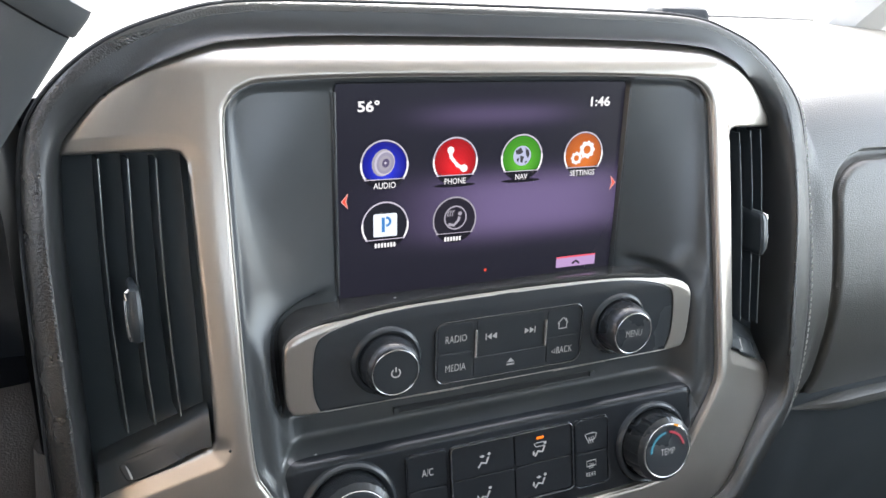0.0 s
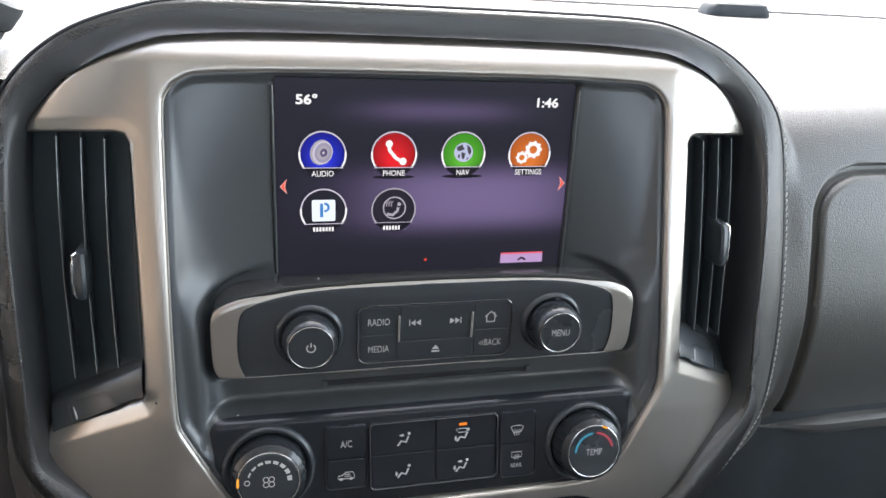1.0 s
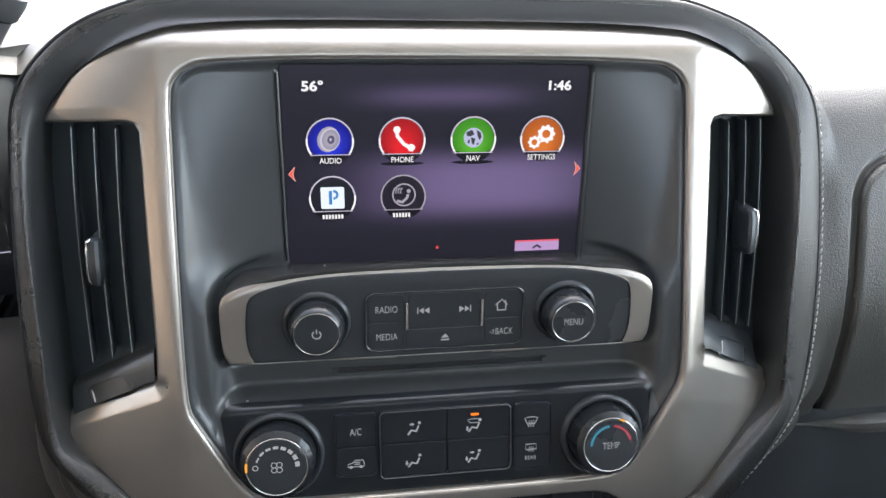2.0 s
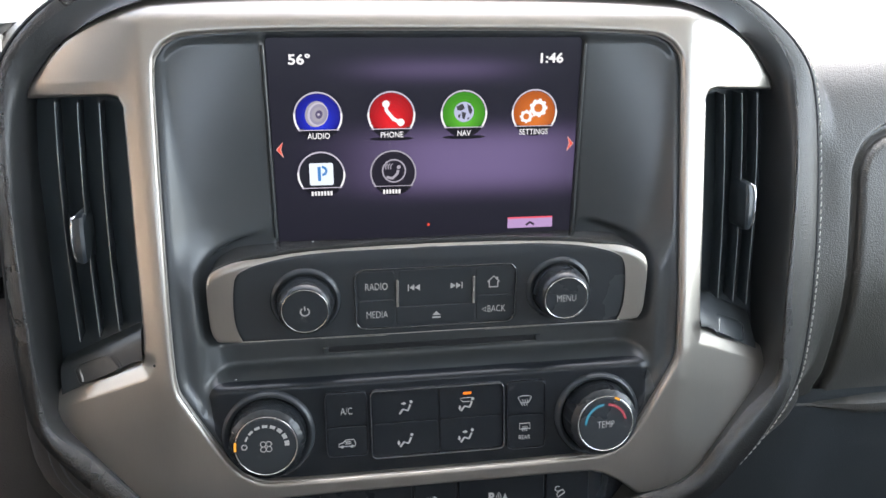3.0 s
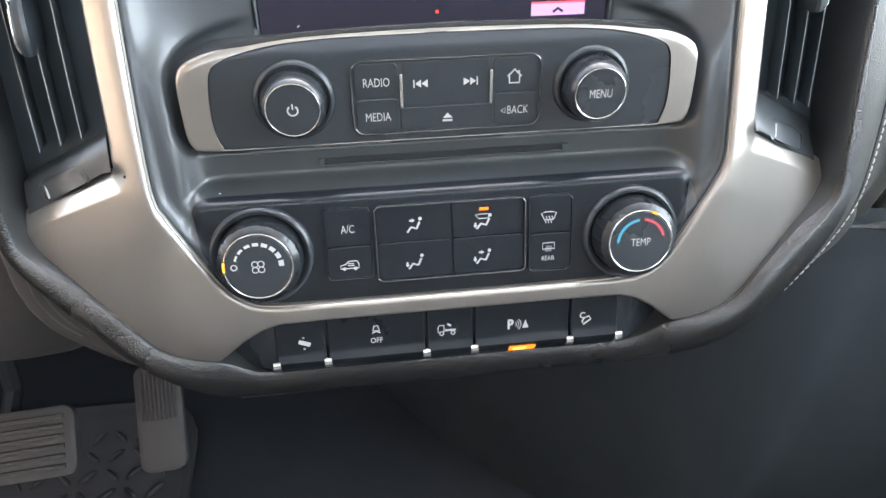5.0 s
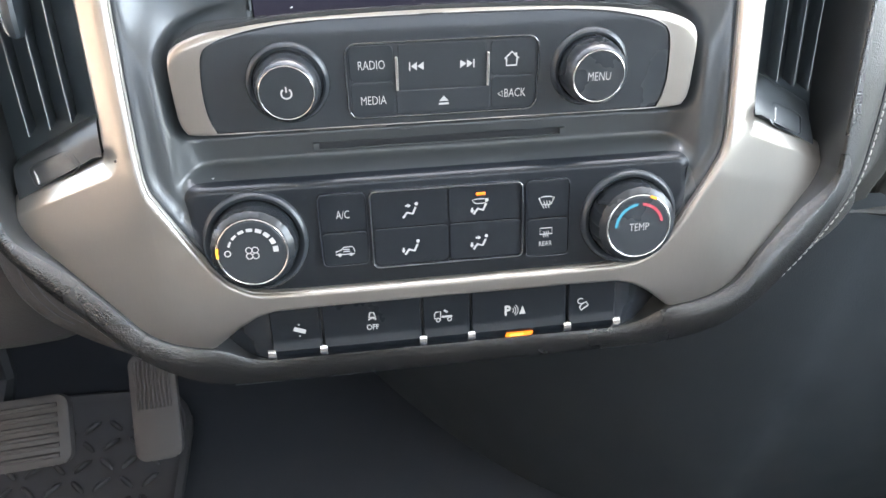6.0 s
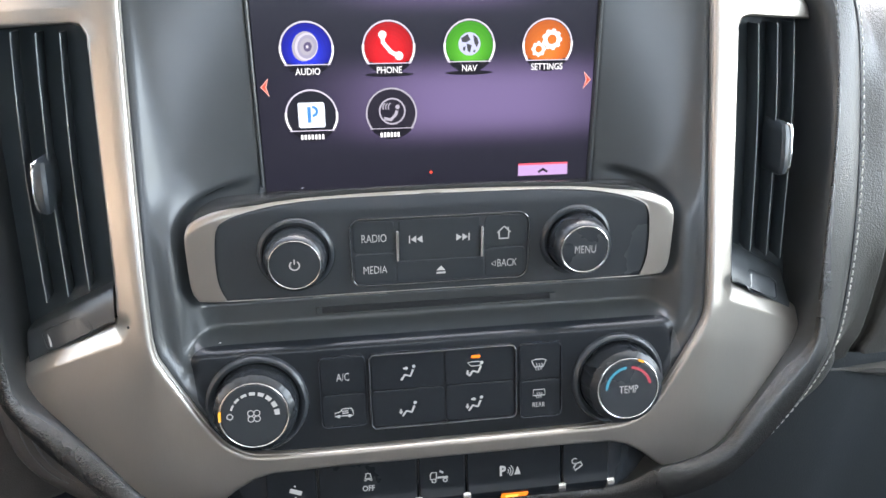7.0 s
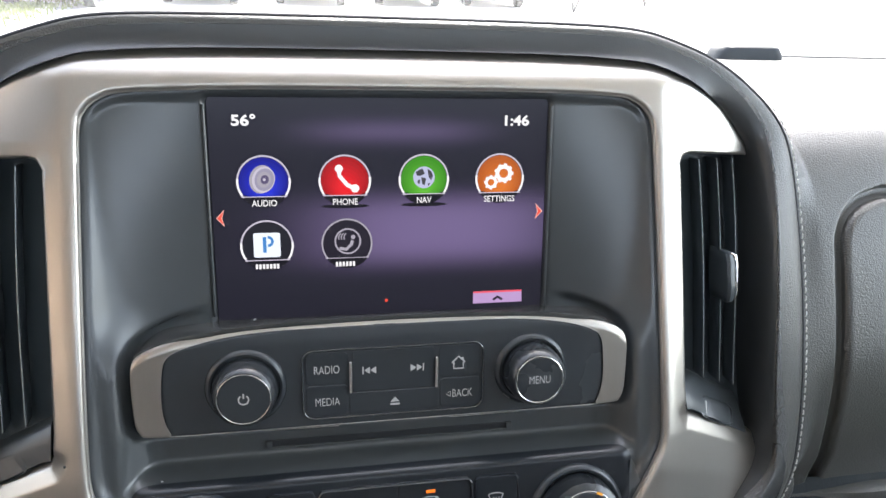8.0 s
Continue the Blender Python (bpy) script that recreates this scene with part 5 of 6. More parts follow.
def make_dash():
    root = thing("dashboard_pad", (0.3, -0.14, 0.0), "grey grained soft dashboard with pale stitching, bright on top", "dashboard")
    us = np.concatenate([np.arange(-0.137, 0.092, 0.0011), DASH[:, 0][DASH[:, 0] > 0.0925]])
    east = RIM[(RIM[:, 6] > 0.2) & (RIM[:, 7] > -0.16)]
    east = east[np.argsort(east[:, 7])]
    xs = np.concatenate([np.linspace(0.0, 0.2585, 16), np.arange(0.2592, 0.34, 0.0009), np.arange(0.34, 0.80, 0.02)])
    gx, gu = np.meshgrid(xs, us, indexing="ij")
    start = np.interp(gu, east[:, 7], east[:, 6]) + 0.0012
    gx = np.where(gx <= 0.2586, start + (0.2585 - start) * gx / 0.2585, gx)
    d = distance(LID, gx, gu)
    gn = dash_n(gu) - 0.0065 * smoothstep(-0.001, 0.0015, d) * smoothstep(0.0075, 0.0040, d) * (gu < 0.08)
    edge_n = np.interp(gu, east[:, 7], east[:, 8]) - 0.0008
    gn = gn + (edge_n - gn) * smoothstep(0.016, 0.0, gx - start) * (gu < 0.105)
    gn = gn - 0.004 * smoothstep(0.0015, -0.001, d)
    bm = bmesh.new()
    loft(bm, [[P3(x, u, n) for x, u, n in zip(gx[i], gu[i], gn[i])] for i in range(len(xs))], closed=False)
    part("dash_skin", bm, DASHPAD, root, smooth=60)
    lid = bmesh.new()
    sheet(lid, lambda x, u: distance(LID, x, u) + 0.0004, lambda x, u: dash_n(u) + 0.0005 - rounding(distance(LID, x, u) + 0.0004, 0.0035), (0.258, -0.136), (0.44, 0.058), 0.0018, 0.006)
    part("storage_lid", lid, DASHPAD, root, "grained storage lid with rounded corner", smooth=60)
    # the top behind the rim and above the driver's side
    top = bmesh.new()
    loops = []
    for x in np.linspace(-0.80, 0.21, 40):
        rows = [(0.128, -0.055), (0.131, -0.075), (0.134, -0.12), (0.137, -0.2), (0.150, -0.33), (0.160, -0.495)]
        drop = (0.0115 if x > 0 else 0.030) * float(smoothstep(0.15, 0.21, abs(x)))
        loops.append([P3(x, u - drop * (1 - k / 6), n) for k, (u, n) in enumerate(rows)])
    loft(top, loops, closed=False)
    part("dash_top", top, DASHPAD, root, "pale-lit grained top", smooth=60)
    edge = bmesh.new()
    tube(edge, [P3(x, 0.1580, -0.497) for x in np.linspace(-0.8, 0.8, 30)], 0.0032, 8)
    part("front_edge", edge, DASHPAD, root, "dark strip along the windscreen")
    # stitches along the joint to the rim
    rows = [r for r in RIM if r[6] > 0.19 and -0.172 < r[7] < 0.104]
    line = np.array([(r[6] + 0.0024 * (r[6] - r[3]) / math.hypot(r[6] - r[3], r[7] - r[4]), r[7] + 0.0024 * (r[7] - r[4]) / math.hypot(r[6] - r[3], r[7] - r[4]), r[8]) for r in rows])
    seg = np.sqrt((np.diff(line, axis=0) ** 2).sum(1))
    run = np.concatenate([[0], np.cumsum(seg)])
    me = None
    for s in np.arange(0.0, run[-1] - 0.003, 0.0046):
        a, b = [np.array([np.interp(q, run, line[:, k]) for k in range(3)]) for q in (s, s + 0.0031)]
        mid = (a + b) / 2
        ang = math.atan2(b[1] - a[1], b[0] - a[0])
        n = mid[2] + 0.0002
        if me is None:
            b2 = bmesh.new()
            tube(b2, [(-0.0016, 0, 0), (-0.0009, -0.0004, 0), (0.0009, -0.0004, 0), (0.0016, 0, 0)], [0.0003, 0.00042, 0.00042, 0.0003], 6)
            me = bpy.data.meshes.new("stitch")
            b2.to_mesh(me)
            b2.free()
            me.materials.append(THREAD)
        st = new("stitch", me)
        st.parent = root
        st.matrix_basis = Matrix.Translation(P3(mid[0], mid[1], n) - ORIGIN[root]) @ Euler((0, -ang, 0)).to_matrix().to_4x4()
    # the skin goes on round the lower corner of the rim
    corner = bmesh.new()
    rows = [r for r in RIM if r[6] > 0.12 and r[7] < -0.095]
    loops = []
    for out, sink in ((0.0010, 0.0008), (0.005, 0.0010), (0.011, 0.0036), (0.017, 0.0085), (0.022, 0.015), (0.026, 0.028)):
        loops.append([])
        for r in rows:
            k = math.hypot(r[6] - r[3], r[7] - r[4])
            thin = float(smoothstep(-0.188, -0.130, r[7]))
            wide = float(smoothstep(-0.097, -0.124, r[7]))
            thin *= wide
            loops[-1].append(P3(r[6] + out * (0.04 + 0.96 * thin) * (r[6] - r[3]) / k, r[7] + out * (0.04 + 0.96 * thin) * (r[7] - r[4]) / k, r[8] - sink - 0.004 * (1 - thin)))
    loft(corner, loops, closed=False)
    part("corner_skin", corner, DASHPAD, root, "grained skin round the lower corner", smooth=60)
    # ledge and lower door
    led = bmesh.new()
    prof = [(-0.1345, 0.0100), (-0.1352, 0.0165), (-0.1372, 0.0200), (-0.1420, 0.0205), (-0.1462, 0.0185), (-0.1485, 0.0120), (-0.1490, 0.0)]
    stations = [0.258 + 0.006 * k for k in range(13)] + [0.40, 0.80]
    loft(led, [[P3(x, -0.1415 + (u + 0.1415) * (0.35 + 0.65 * float(smoothstep(0.258, 0.320, x))), n - 0.0115 * (1 - float(smoothstep(0.255, 0.315, x)))) for u, n in prof] for x in stations], closed=False, cap0=True)
    part("ledge", led, DASHPAD, root, "thin rounded ledge under the lid")


make_dash()


def make_lower():
    root = thing("lower_dashboard", (0.4, -0.40, 0.0), "dark lower dashboard and glovebox door", "dashboard")
    bm = bmesh.new()
    prof = [(-0.128, 0.0115), (-0.145, 0.0105), (-0.165, 0.0095), (-0.22, 0.008), (-0.30, 0.004), (-0.38, -0.003), (-0.46, -0.015), (-0.60, -0.04)]
    prof = smoothed(prof, 5, closed=False)
    loft(bm, [[P3(x, u, n - min(d, 0.40) - lean * max(0, -0.15 - u) - 0.004 * float(smoothstep(0.275, 0.295, x)) * (u < -0.14)) for u, n in prof] for x, d, lean in [(q, 2.2 * max(0, 0.29 - q) ** 2, 0.1) for q in list(np.arange(-0.189, 0.40, 0.0135)) + [0.5, 0.80]]], closed=False)
    part("glovebox_door", bm, LOWER, root, smooth=60)
    side = bmesh.new()
    edge = [P3(-0.195, u, n - 0.32) for u, n in prof]
    loft(side, [edge, [p + Vector((-0.005, 0.03, 0)) for p in edge], [Vector((-0.20, 0.62, p.z)) for p in edge]], closed=False)
    part("tunnel_side", side, CARPET, root, "black carpeted side of the tunnel", smooth=60)


make_lower()


# ---- the driver's side ----
def make_driver_side():
    root = thing("instrument_cluster", (-0.40, -0.02, -0.1), "dark instrument cluster with lit white speed numbers", "instrument cluster")
    face = bmesh.new()
    slab(face, -0.62, -0.2420, -0.060, 0.110, 0.02, lambda x, u: -0.102, 0.01, 0.001)
    part("dial_face", face, GLOSS, root)
    side = bmesh.new()
    loft(side, [[P3(-0.2400 + dx, u, n) for n in (0.0, -0.05, -0.115)] for u, dx in ((-0.075, 0.0), (-0.03, 0.0), (0.05, 0.0), (0.095, -0.004), (0.112, -0.012))], closed=False)
    part("shroud_side", side, LOWER, root)
    hood = bmesh.new()
    prof = [(0.105, -0.115), (0.112, -0.05), (0.118, 0.0), (0.124, 0.006), (0.130, 0.0), (0.132, -0.04), (0.130, -0.12)]
    loft(hood, [[P3(x, u - d, n - d) for u, n in prof] for x, d in ((-0.66, 0.02), (-0.60, 0.0), (-0.262, 0.0), (-0.248, 0.004), (-0.242, 0.016))], closed=False)
    part("hood", hood, DASHPAD, root, "pale-lit hood lip")
    pl = lambda pts: [P3(a, b, -0.1012) for a, b in pts]
    nums = [("90", -0.2835, 0.0399), ("100", -0.2790, 0.0318), ("110", -0.2735, 0.0212), ("120", -0.2742, 0.0110), ("130", -0.2762, 0.0000), ("140", -0.2805, -0.0108)]
    DIAL = glow("dial_white", (0.75, 0.78, 0.95), 0.6)
    for word, x, u in nums:
        part("speed_number", lettering(word, 0.0072, pl, (x, u), 1.1, 0.01), DIAL, root, smooth=0)
    rim = bmesh.new()
    drawn(rim, pl, [(arc(-0.330, 0.010, 0.068, 30, 52, 10), 0.0009, False), ([(-0.36, -0.0285), (-0.300, -0.0285), (-0.283, -0.0270), (-0.2780, -0.0225)], 0.0007, False)])
    part("dial_line", rim, DIAL, root, smooth=0)
    red = bmesh.new()
    flat(red, pl([(-0.2772 + a, 0.0475 + b) for a, b in arc(0, 0, 0.0012, 0, 330, 10)]))
    part("red_mark", red, glow("dial_red", (0.8, 0.05, 0.08), 0.6), root, smooth=0)
    kp = bmesh.new()
    prof = smoothed([(-0.055, -0.05), (-0.075, -0.020), (-0.12, -0.012), (-0.17, -0.012), (-0.215, -0.03), (-0.235, -0.07), (-0.24, -0.12)], 5, closed=False)
    loft(kp, [[P3(x, u, n - d) for u, n in prof] for x, d in ((-0.80, 0.0), (-0.40, 0.0), (-0.275, 0.0), (-0.250, 0.004), (-0.235, 0.014), (-0.225, 0.03))], closed=False)
    knee = thing("knee_panel", (-0.40, -0.24, -0.1), "dark brown-grey plastic knee panel under the cluster", "dashboard panel")
    part("panel_face", kp, KNEE, knee)
    way_ = smoothed([(-0.2290, -0.070), (-0.2315, -0.098), (-0.2335, -0.115), (-0.2340, -0.135), (-0.2315, -0.153), (-0.2240, -0.168), (-0.2145, -0.178), (-0.2020, -0.188), (-0.1850, -0.199), (-0.1650, -0.206)], 6, closed=False)
    roll = bmesh.new()
    tube(roll, [P3(x - 0.002, u, -0.010) for x, u in way_], 0.014, 14)
    edge_ = part("edge_roll", roll, KNEE, knee, "rounded edge beside the padded rim")
    for dx, dn in ((0.0026, -0.0030), (-0.0022, -0.0026)):
        bead = bmesh.new()
        tube(bead, [P3(x + dx, u, dn + 0.006) for x, u in way_[8:-18]], 0.0007, 6)
        part("bead", bead, LEVER, edge_, "thin raised line")
    # column shift lever
    lv = thing("gear_lever", (-0.29, 0.03, 0.04), "dark grey column gear lever with an oval end button", "gear lever")
    tip = Vector(P3(-0.2105, 0.1516, 0.047))
    foot = tip - Vector((0.564, -0.044, 0.825)) * 0.17
    way = (tip - foot).normalized()
    sidev = way.cross(Vector((0, -1, 0.2))).normalized()
    front = sidev.cross(way).normalized()

    def ring(p, a, b, k=28):
        return [p + sidev * a * math.cos(6.2832 * i / k) + front * b * math.sin(6.2832 * i / k) for i in range(k)]

    bm = bmesh.new()
    loft(bm, [ring(foot, 0.0190, 0.0140), ring(foot.lerp(tip, 0.6), 0.0200, 0.0145), ring(foot.lerp(tip, 0.925), 0.0205, 0.0150)], cap0=True)
    part("lever_arm", bm, LEVER, lv)
    bm = bmesh.new()
    q = foot.lerp(tip, 0.93)
    loft(bm, [ring(q, 0.0195, 0.0140), ring(q, 0.0214, 0.0160), ring(q + way * 0.0008, 0.0220, 0.0166), ring(foot.lerp(tip, 0.98), 0.0226, 0.0172), ring(tip, 0.0222, 0.0168), ring(tip + way * 0.0016, 0.0200, 0.0150), ring(tip + way * 0.0010, 0.0165, 0.0120), ring(tip - way * 0.002, 0.0160, 0.0115)], cap0=True, cap1=True)
    cap = part("lever_end", bm, LEVER, lv, "thicker grey end cap")
    bm = bmesh.new()
    loft(bm, [ring(tip - way * 0.003, 0.0145, 0.0100), ring(tip + way * 0.0004, 0.0142, 0.0098), ring(tip + way * 0.0016, 0.0120, 0.0080)], cap1=True)
    part("end_button", bm, BEAD, cap, "oval pale button")


make_driver_side()


# ---- footwell ----
WORLD = Matrix.Identity(4)


def make_pedals():
    for name, ctr, w, h, pitch, label, ribs, horizontal in (("accelerator_pedal", (-0.243, 0.072, 0.805), 0.040, 0.096, 48, "worn dark rubber accelerator pedal with fine upright ribs", 9, False),
                                                           ("brake_pedal", (-0.357, 0.034, 0.832), 0.115, 0.058, 50, "worn dark rubber brake pedal with cross ribs", 6, True)):
        root = thing(name, ctr, label, "pedal", m=WORLD)
        o = Vector(ctr)
        r = Euler((radians(-pitch + 90), 0, radians(4))).to_matrix()
        X, Z = r @ Vector((1, 0, 0)), r @ Vector((0, 0, 1))
        up_, out = r @ Vector((0, 1, 0)), Z
        pad = bmesh.new()

        def lay(pts, d):
            return [o + X * a + up_ * b + out * d for a, b in pts]

        o2 = rr(-w / 2, w / 2, -h / 2, h / 2, 0.010, 5)
        i2 = rr(-w / 2 + 0.003, w / 2 - 0.003, -h / 2 + 0.003, h / 2 - 0.003, 0.008, 5)
        loft(pad, [lay(o2, -0.012), lay(o2, -0.002), lay(i2, 0.0)], cap0=True, cap1=True)
        pd = part("pedal_pad", pad, PEDAL, root)
        for k in range(ribs):
            b = bmesh.new()
            f = (k + 0.5) / ribs - 0.5
            if horizontal:
                line = [(-w / 2 + 0.008, f * h * 0.85), (w / 2 - 0.008, f * h * 0.85)]
            else:
                line = [(f * w * 0.8, -h * 0.02), (f * w * 0.8, h * 0.44)]
            tube(b, lay(line, 0.0002), 0.0011 if not horizontal else 0.0022, 6)
            part("rib", b, PEDAL, pd)
        arm = bmesh.new()
        tube(arm, [o + out * -0.012, o + up_ * 0.05 + out * -0.03, o + Vector((0.0, 0.12, 0.20)), o + Vector((0.0, 0.55 - o.y, 0.26))], 0.008, 8)
        part("pedal_arm", arm, GAP, root)


make_pedals()


def make_mat():
    root = thing("floor_mat", (-0.40, 0.05, 0.655), "dark rubber floor mat with raised tread bars", "floor mat", m=WORLD)
    bm = bmesh.new()
    o = rr(-0.70, -0.250, -0.45, 0.21, 0.06, 6)
    i2 = rr(-0.694, -0.256, -0.444, 0.204, 0.055, 6)
    loft(bm, [[Vector((x, y, 0.655)) for x, y in o], [Vector((x, y, 0.664)) for x, y in o], [Vector((x, y, 0.668)) for x, y in i2], [Vector((x, y, 0.664)) for x, y in rr(-0.686, -0.264, -0.436, 0.196, 0.05, 6)]], cap0=True, cap1=True)
    part("mat_sheet", bm, MATRUB, root)
    t = bmesh.new()
    tube(t, [(-0.010, 0, 0), (-0.005, 0, 0.0018), (0.005, 0, 0.0018), (0.010, 0, 0)], [0.0012, 0.0030, 0.0030, 0.0012], 6)
    me = bpy.data.meshes.new("tread_bar")
    t.to_mesh(me)
    t.free()
    me.materials.append(MATRUB)
    me.shade_smooth()
    for i in range(14):
        for j in range(14):
            st = new("tread_bar", me)
            st.parent = root
            a = 45 if (i + j) % 2 else -45
            st.matrix_basis = Matrix.Translation(Vector((-0.60 + i * 0.0243, -0.155 + j * 0.0243, 0.664)) - ORIGIN[root]) @ pose(0, 0, 0, 0, 0, a)


make_mat()


# ---- the cabin shell ----
def make_cabin():
    bm = bmesh.new()
    box(bm, (-0.86, -1.6, 0.60), (0.86, 0.62, 0.65))
    solid("floor", bm, CARPET, "black carpeted cabin floor", "floor", m=WORLD, kind="structure", smooth=0)
    bm = bmesh.new()
    box(bm, (-0.86, 0.50, 0.65), (0.86, 0.55, 1.262))
    solid("wall_front", bm, CARPET, "dark bulkhead behind the dashboard", "wall", m=WORLD, kind="structure", smooth=0)
    bm = bmesh.new()
    box(bm, (-0.80, -1.55, 1.80), (0.80, -0.12, 1.84))
    solid("ceiling", bm, HEADLINER, "pale cloth headliner", "ceiling", m=WORLD, kind="structure", smooth=0)
    for k, s in enumerate((-1, 1)):
        bm = bmesh.new()
        x0, x1 = (-0.86, -0.80) if s < 0 else (0.80, 0.86)
        box(bm, (x0, -1.6, 0.65), (x1, 0.55, 1.16))
        box(bm, (x0, -0.70, 1.16), (x1, -0.62, 1.76))
        box(bm, (x0, -1.6, 1.16), (x1, -1.50, 1.76))
        box(bm, (x0, -1.6, 1.76), (x1, -0.05, 1.84))
        # unseen: pale east brightens the bezel's right, dark west dims its left
        solid("wall_" + ("west", "east")[k], bm, (WALLDARK, WALLPALE)[k], ("dark", "pale grey")[k] + " unseen cabin side wall, tone set for the bezel's reflections", "wall", m=WORLD, kind="structure", smooth=0)
        if s < 0:
            up = bmesh.new()
            # added sheet across the driver's window: shuts out light, gives warm reflections
            box(up, (x0 + 0.004, -1.5, 1.164), (x1 - 0.004, -0.15, 1.756))
            solid("wall_west_upper", up, WALLWARM, "unseen tan sheet shutting the driver's window, added for warm reflections", "wall", m=WORLD, kind="structure", smooth=0)
        pil = bmesh.new()
        tube(pil, [(s * 0.83, 0.56, 1.16), (s * 0.78, 0.20, 1.56), (s * 0.74, -0.12, 1.80)], 0.04, 8)
        solid("pillar_" + ("west", "east")[k], pil, HEADLINER, "pale sloping windscreen pillar", "pillar", m=WORLD, kind="structure")
    bm = bmesh.new()
    # unseen, set well forward of the cabin's end to keep the lower panel dark
    box(bm, (-0.80, -1.06, 0.65), (0.80, -1.00, 1.48))
    box(bm, (-0.80, -1.06, 1.48), (-0.72, -1.00, 1.80))
    box(bm, (0.72, -1.06, 1.48), (0.80, -1.00, 1.80))
    box(bm, (-0.72, -1.06, 1.74), (0.72, -1.00, 1.80))
    solid("wall_south", bm, WALLDARK, "unseen dark wall set forward to cut light from behind, with rear window opening", "wall", m=WORLD, kind="structure", smooth=0)
    bm = bmesh.new()
    loft(bm, [[Vector((x, 0.545 - 0.03 * (x / 0.8) ** 2, 1.268)) for x in np.linspace(-0.80, 0.80, 12)], [Vector((x * 0.92, -0.12, 1.80)) for x in np.linspace(-0.80, 0.80, 12)]], closed=False)
    pane = solid("window_1", bm, PANE, "clear sloping windscreen", "window", m=WORLD, kind="structure")
    pane.visible_shadow = False
    # black sensor cover near the glass
    hm = thing("sensor_cover", (0.496, 0.47, 1.272), "low black rounded cover on the dash by the windscreen", "sensor cover", m=WORLD)
    bm = bmesh.new()
    rows = []
    for f, w in ((0.0, 1.0), (0.004, 1.03), (0.014, 0.96), (0.020, 0.86), (0.023, 0.66), (0.024, 0.3)):
        rows.append([Vector((0.496 + x * w, 0.47 + y * w, 1.268 + f)) for x, y in rr(-0.045, 0.045, -0.022, 0.022, 0.016, 5)])
    loft(bm, rows, cap0=True, cap1=True)
    part("cover_shell", bm, LOWER, hm)


make_cabin()


# ---- outside ----
def make_outside():
    bm = bmesh.new()
    loft(bm, [[Vector((x, y, 0.0)) for x in np.linspace(-400, 400, 9)] for y in np.linspace(-400, 400, 9)], closed=False)
    solid("ground", bm, CONCRETE, "pale sunlit concrete lot", "ground", m=WORLD, kind="structure", smooth=0)




def make_car(x, y, turn, paint, label):
    root = thing("parked_car", (x, y, 0), label, "car", m=WORLD, group="parked cars")
    r = Matrix.Translation((x, y, 0)) @ pose(0, 0, 0, 0, 0, turn)
    low = [(-2.2, 0.35), (-2.25, 0.62), (-2.1, 0.88), (-1.2, 0.95), (1.9, 0.95), (2.2, 0.82), (2.25, 0.5), (2.15, 0.32)]
    body = bmesh.new()
    loft(body, [[r @ Vector((a * k, s * w, b)) for a, b in low] for s, w, k in ((-1, 0.80, 0.96), (-1, 0.88, 1.0), (1, 0.88, 1.0), (1, 0.80, 0.96))], cap0=True, cap1=True)
    part("body", body, paint, root)
    top = [(-1.25, 0.94), (-0.45, 1.40), (1.0, 1.44), (1.75, 0.94)]
    cab = bmesh.new()
    loft(cab, [[r @ Vector((a * k, s * w * (0.86 if b > 1.2 else 1.0), b)) for a, b in top] for s, w, k in ((-1, 0.80, 1.0), (1, 0.80, 1.0))], cap0=True, cap1=True)
    part("cabin", cab, paint, root)
    for s in (-1, 1):
        win = bmesh.new()
        flat(win, [r @ Vector((a, s * (0.812 - 0.112 * (b - 0.98) / 0.38 * 0.9), b)) for a, b in ((-1.0, 0.99), (-0.40, 1.34), (0.92, 1.37), (1.45, 0.99))])
        part("side_window", win, GLOSS, root)
    for a, b, c, d_ in ((-1.255, 0.97, -0.50, 1.375), (1.755, 0.97, 1.05, 1.40)):
        win = bmesh.new()
        flat(win, [r @ Vector((q, w, h)) + r.to_3x3() @ Vector((0.012 if a > 0 else -0.012, 0, 0.008)) for q, w, h in ((a, -0.70, b), (a, 0.70, b), (c, 0.60, d_), (c, -0.60, d_))])
        part("end_window", win, GLOSS, root)
    for a in (-1.4, 1.4):
        for s in (-1, 1):
            c = r @ Vector((a, s * 0.80, 0.33))
            ax_ = r.to_3x3() @ Vector((0, s, 0))
            u_, v_ = r.to_3x3() @ Vector((1, 0, 0)), Vector((0, 0, 1))
            ty = bmesh.new()
            loft(ty, [[c + ax_ * o + (u_ * math.cos(t) + v_ * math.sin(t)) * rad for t in np.linspace(0, 6.283, 25)[:-1]] for rad, o in ((0.20, 0.02), (0.31, 0.10), (0.33, 0.07), (0.33, -0.10))])
            w = part("wheel", ty, GAP, root)
            rim = bmesh.new()
            loft(rim, [[c + ax_ * o + (u_ * math.cos(t) + v_ * math.sin(t)) * rad for t in np.linspace(0, 6.283, 19)[:-1]] for rad, o in ((0.21, 0.03), (0.20, 0.06), (0.06, 0.04))], cap1=True)
            part("wheel_rim", rim, CHROME, w)


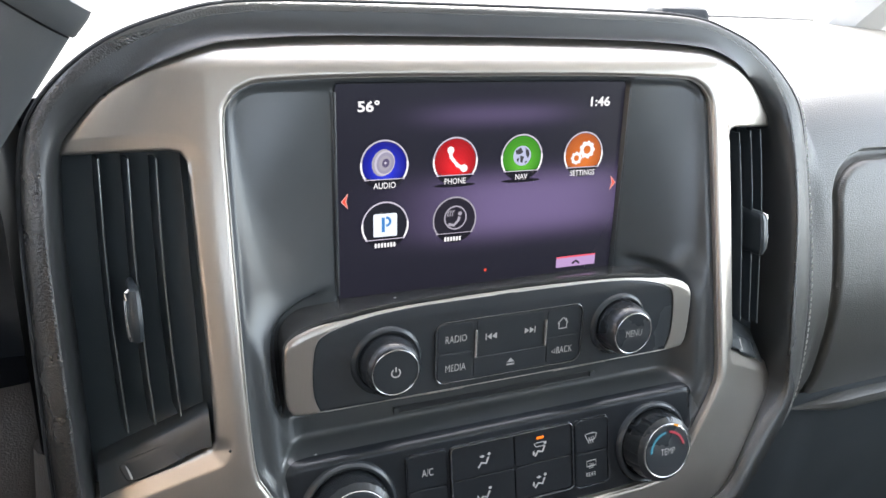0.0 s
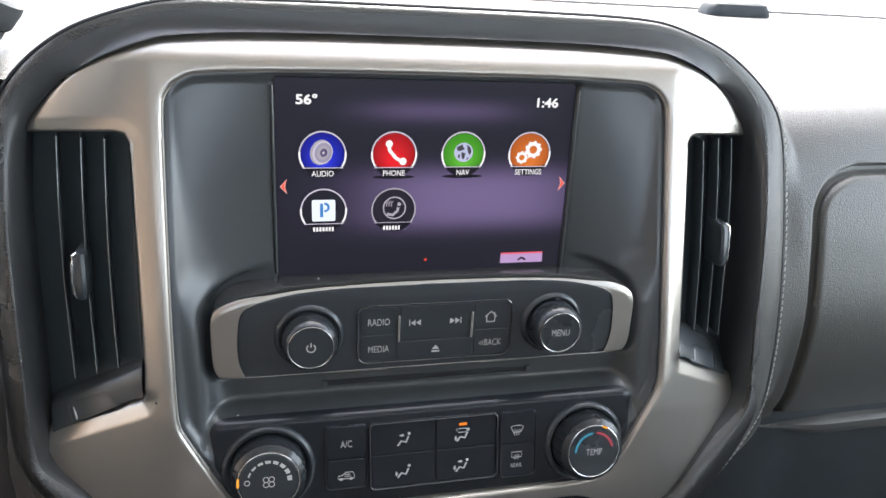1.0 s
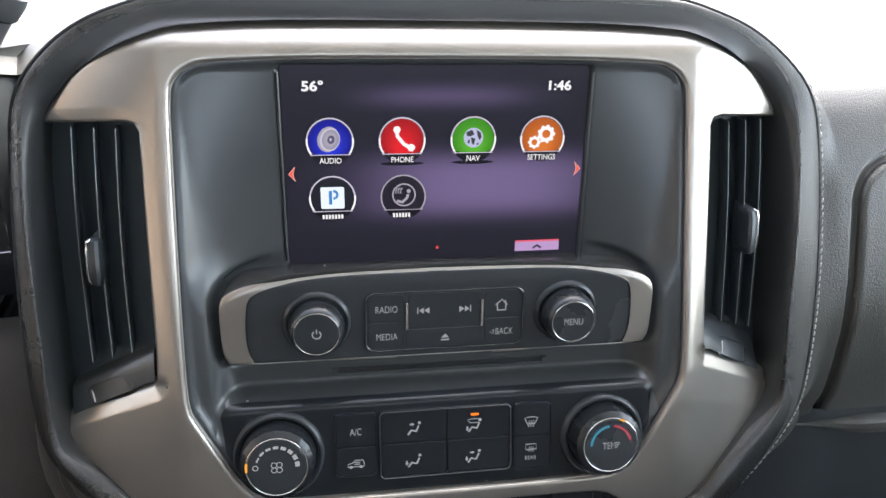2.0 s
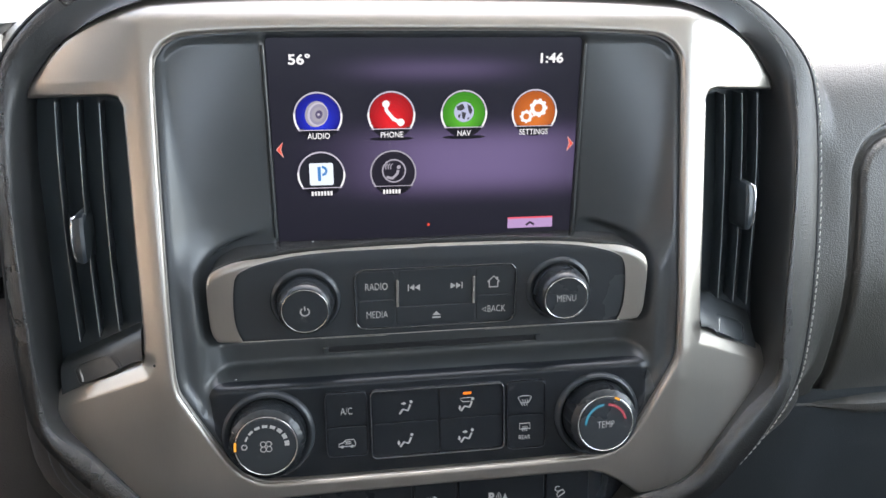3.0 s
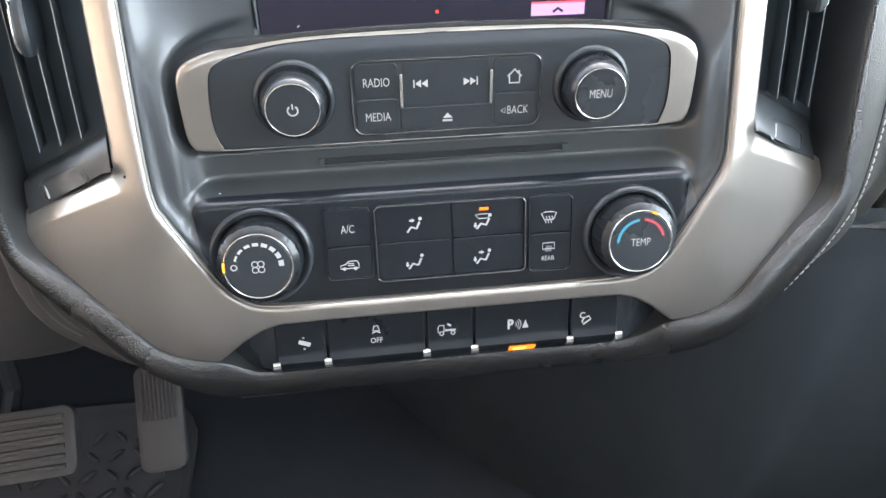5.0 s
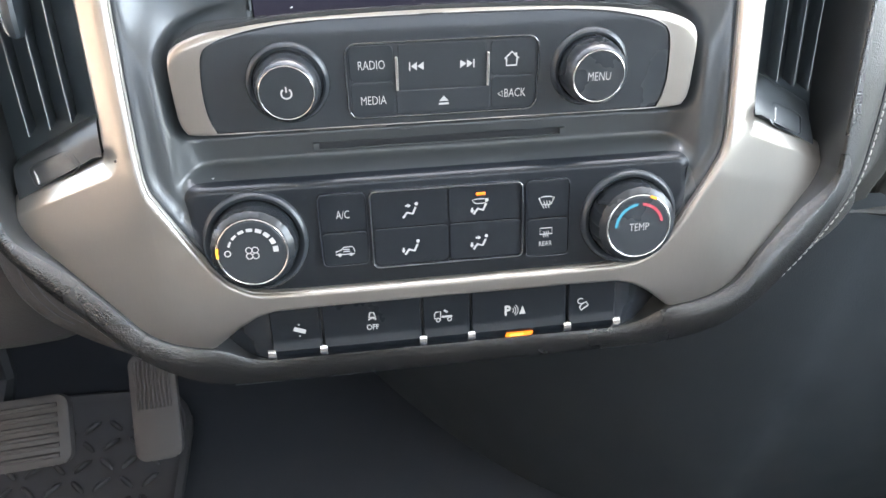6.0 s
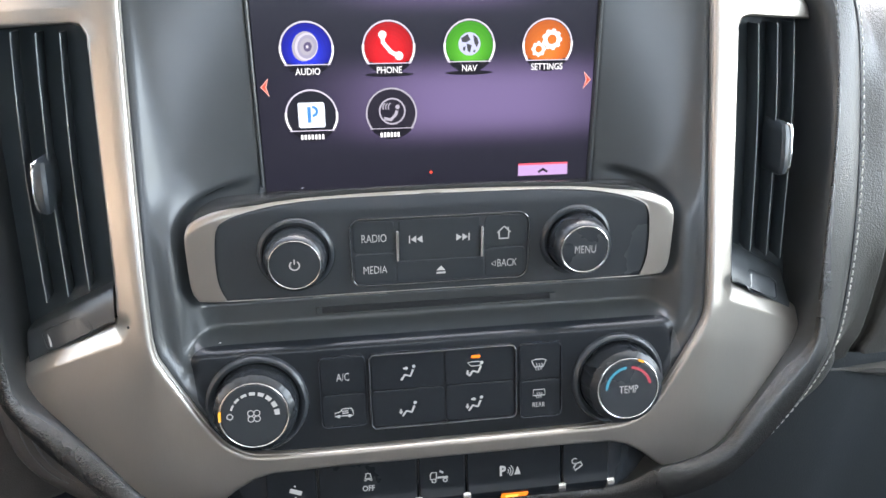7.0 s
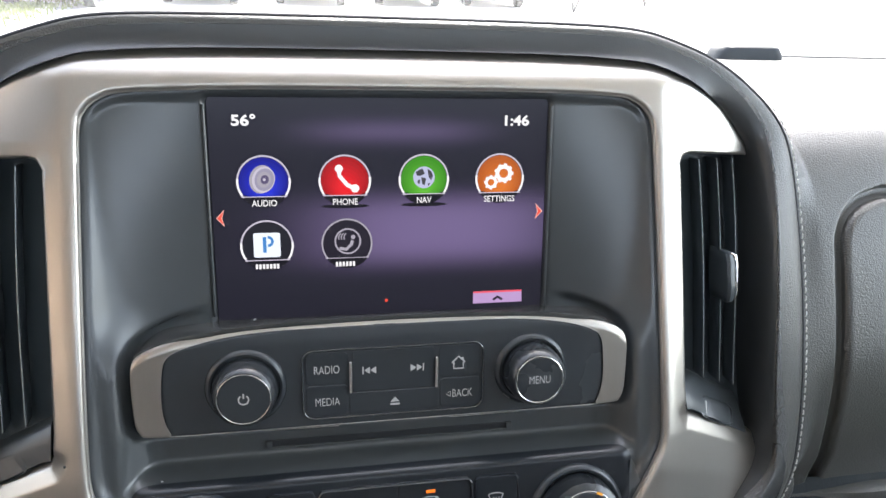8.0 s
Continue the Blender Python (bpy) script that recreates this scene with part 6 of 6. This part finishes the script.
def make_shrub(x, y, size, seed):
    rng = random.Random(seed)
    root = thing("shrub", (x, y, 0), "rounded green shrub at the edge of the lot", "shrub", m=WORLD, group="shrubs")
    st = bmesh.new()
    for q in range(5):
        a = q * 1.256
        tube(st, [(x, y, 0), (x + 0.15 * math.cos(a), y + 0.15 * math.sin(a), 0.3 * size), (x + 0.4 * size * math.cos(a), y + 0.4 * size * math.sin(a), 0.8 * size)], [0.03, 0.02, 0.008], 5)
    part("stems", st, TRIM, root)
    lv = bmesh.new()
    for q in range(1400):
        a, b = rng.uniform(0, 6.283), rng.uniform(-0.3, 1.4)
        rad = size * (0.45 + 0.5 * rng.random() ** 0.5) * (0.8 + 0.25 * math.sin(3 * a + seed))
        c = Vector((x + rad * math.cos(a) * math.cos(b), y + rad * math.sin(a) * math.cos(b), 0.45 * size + 0.75 * rad * math.sin(b)))
        if c.z < 0.05:
            continue
        t, s = Vector((rng.gauss(0, 1), rng.gauss(0, 1), rng.gauss(0, 1))).normalized(), Vector((rng.gauss(0, 1), rng.gauss(0, 1), rng.gauss(0, 1))).normalized()
        flat(lv, [c - t * 0.06, c + s * 0.03, c + t * 0.06, c - s * 0.03])
    part("leaves", lv, LEAVES, root, smooth=0)


def make_lot():
    white = mat("white_car_paint", (0.75, 0.75, 0.74), 0.25, coat=0.5)
    grey = mat("grey_car_paint", (0.22, 0.23, 0.25), 0.25, coat=0.5)
    blue = mat("blue_car_paint", (0.05, 0.14, 0.28), 0.25, coat=0.5)
    for x, y, paint, label in ((-5.2, 18.4, blue, "blue car parked across the lot"), (-2.4, 20.6, grey, "grey car parked across the lot"), (0.3, 21.4, white, "white car parked across the lot"), (3.0, 22.2, grey, "grey car parked across the lot"),
                               (5.7, 23.0, white, "white car parked across the lot")):
        make_car(x, y, 90, paint, label)
    make_shrub(7.7, 20.0, 1.2, 3)
    make_shrub(11.8, 24.0, 1.2, 5)
    rng = random.Random(9)
    g = bmesh.new()
    for q in range(5200):
        x, y = rng.uniform(-11.5, -4.6), rng.uniform(12.0, 21.5)
        h, a = rng.uniform(0.05, 0.14), rng.uniform(0, 6.283)
        dx, dy = 0.02 * math.cos(a), 0.02 * math.sin(a)
        flat(g, [Vector((x - dx, y - dy, 0.0)), Vector((x + dx, y + dy, 0.0)), Vector((x + dy * 2, y - dx * 2, h))])
    rows_ = [[Vector((x, y, 0.03 * rng.random())) for x in np.linspace(-11.5, -5.2, 22)] for y in np.linspace(12.0, 17.6, 22)]
    loft(g, rows_, closed=False)
    solid("grass", g, GRASS, "short green grass strip beside the lot", "grass", m=WORLD, kind="stuff", smooth=0)
    clods = bmesh.new()
    for q in range(420):
        a = rng.uniform(0, 6.283)
        x, y, s = 5.9 + rng.gauss(0, 0.9), 5.9 + rng.gauss(0, 0.5), rng.uniform(0.03, 0.09)
        loft(clods, [[Vector((x + s * k * math.cos(a + t), y + s * k * math.sin(a + t), z * s)) for t in (0, 1.1, 2.3, 3.4, 4.7)] for k, z in ((1.0, 0.0), (0.9, 0.4), (0.4, 0.8))], cap1=True)
    solid("gravel", clods, TRIM, "scattered dark gravel on pale ground", "gravel", m=WORLD, kind="stuff", smooth=0)


make_outside()
make_lot()
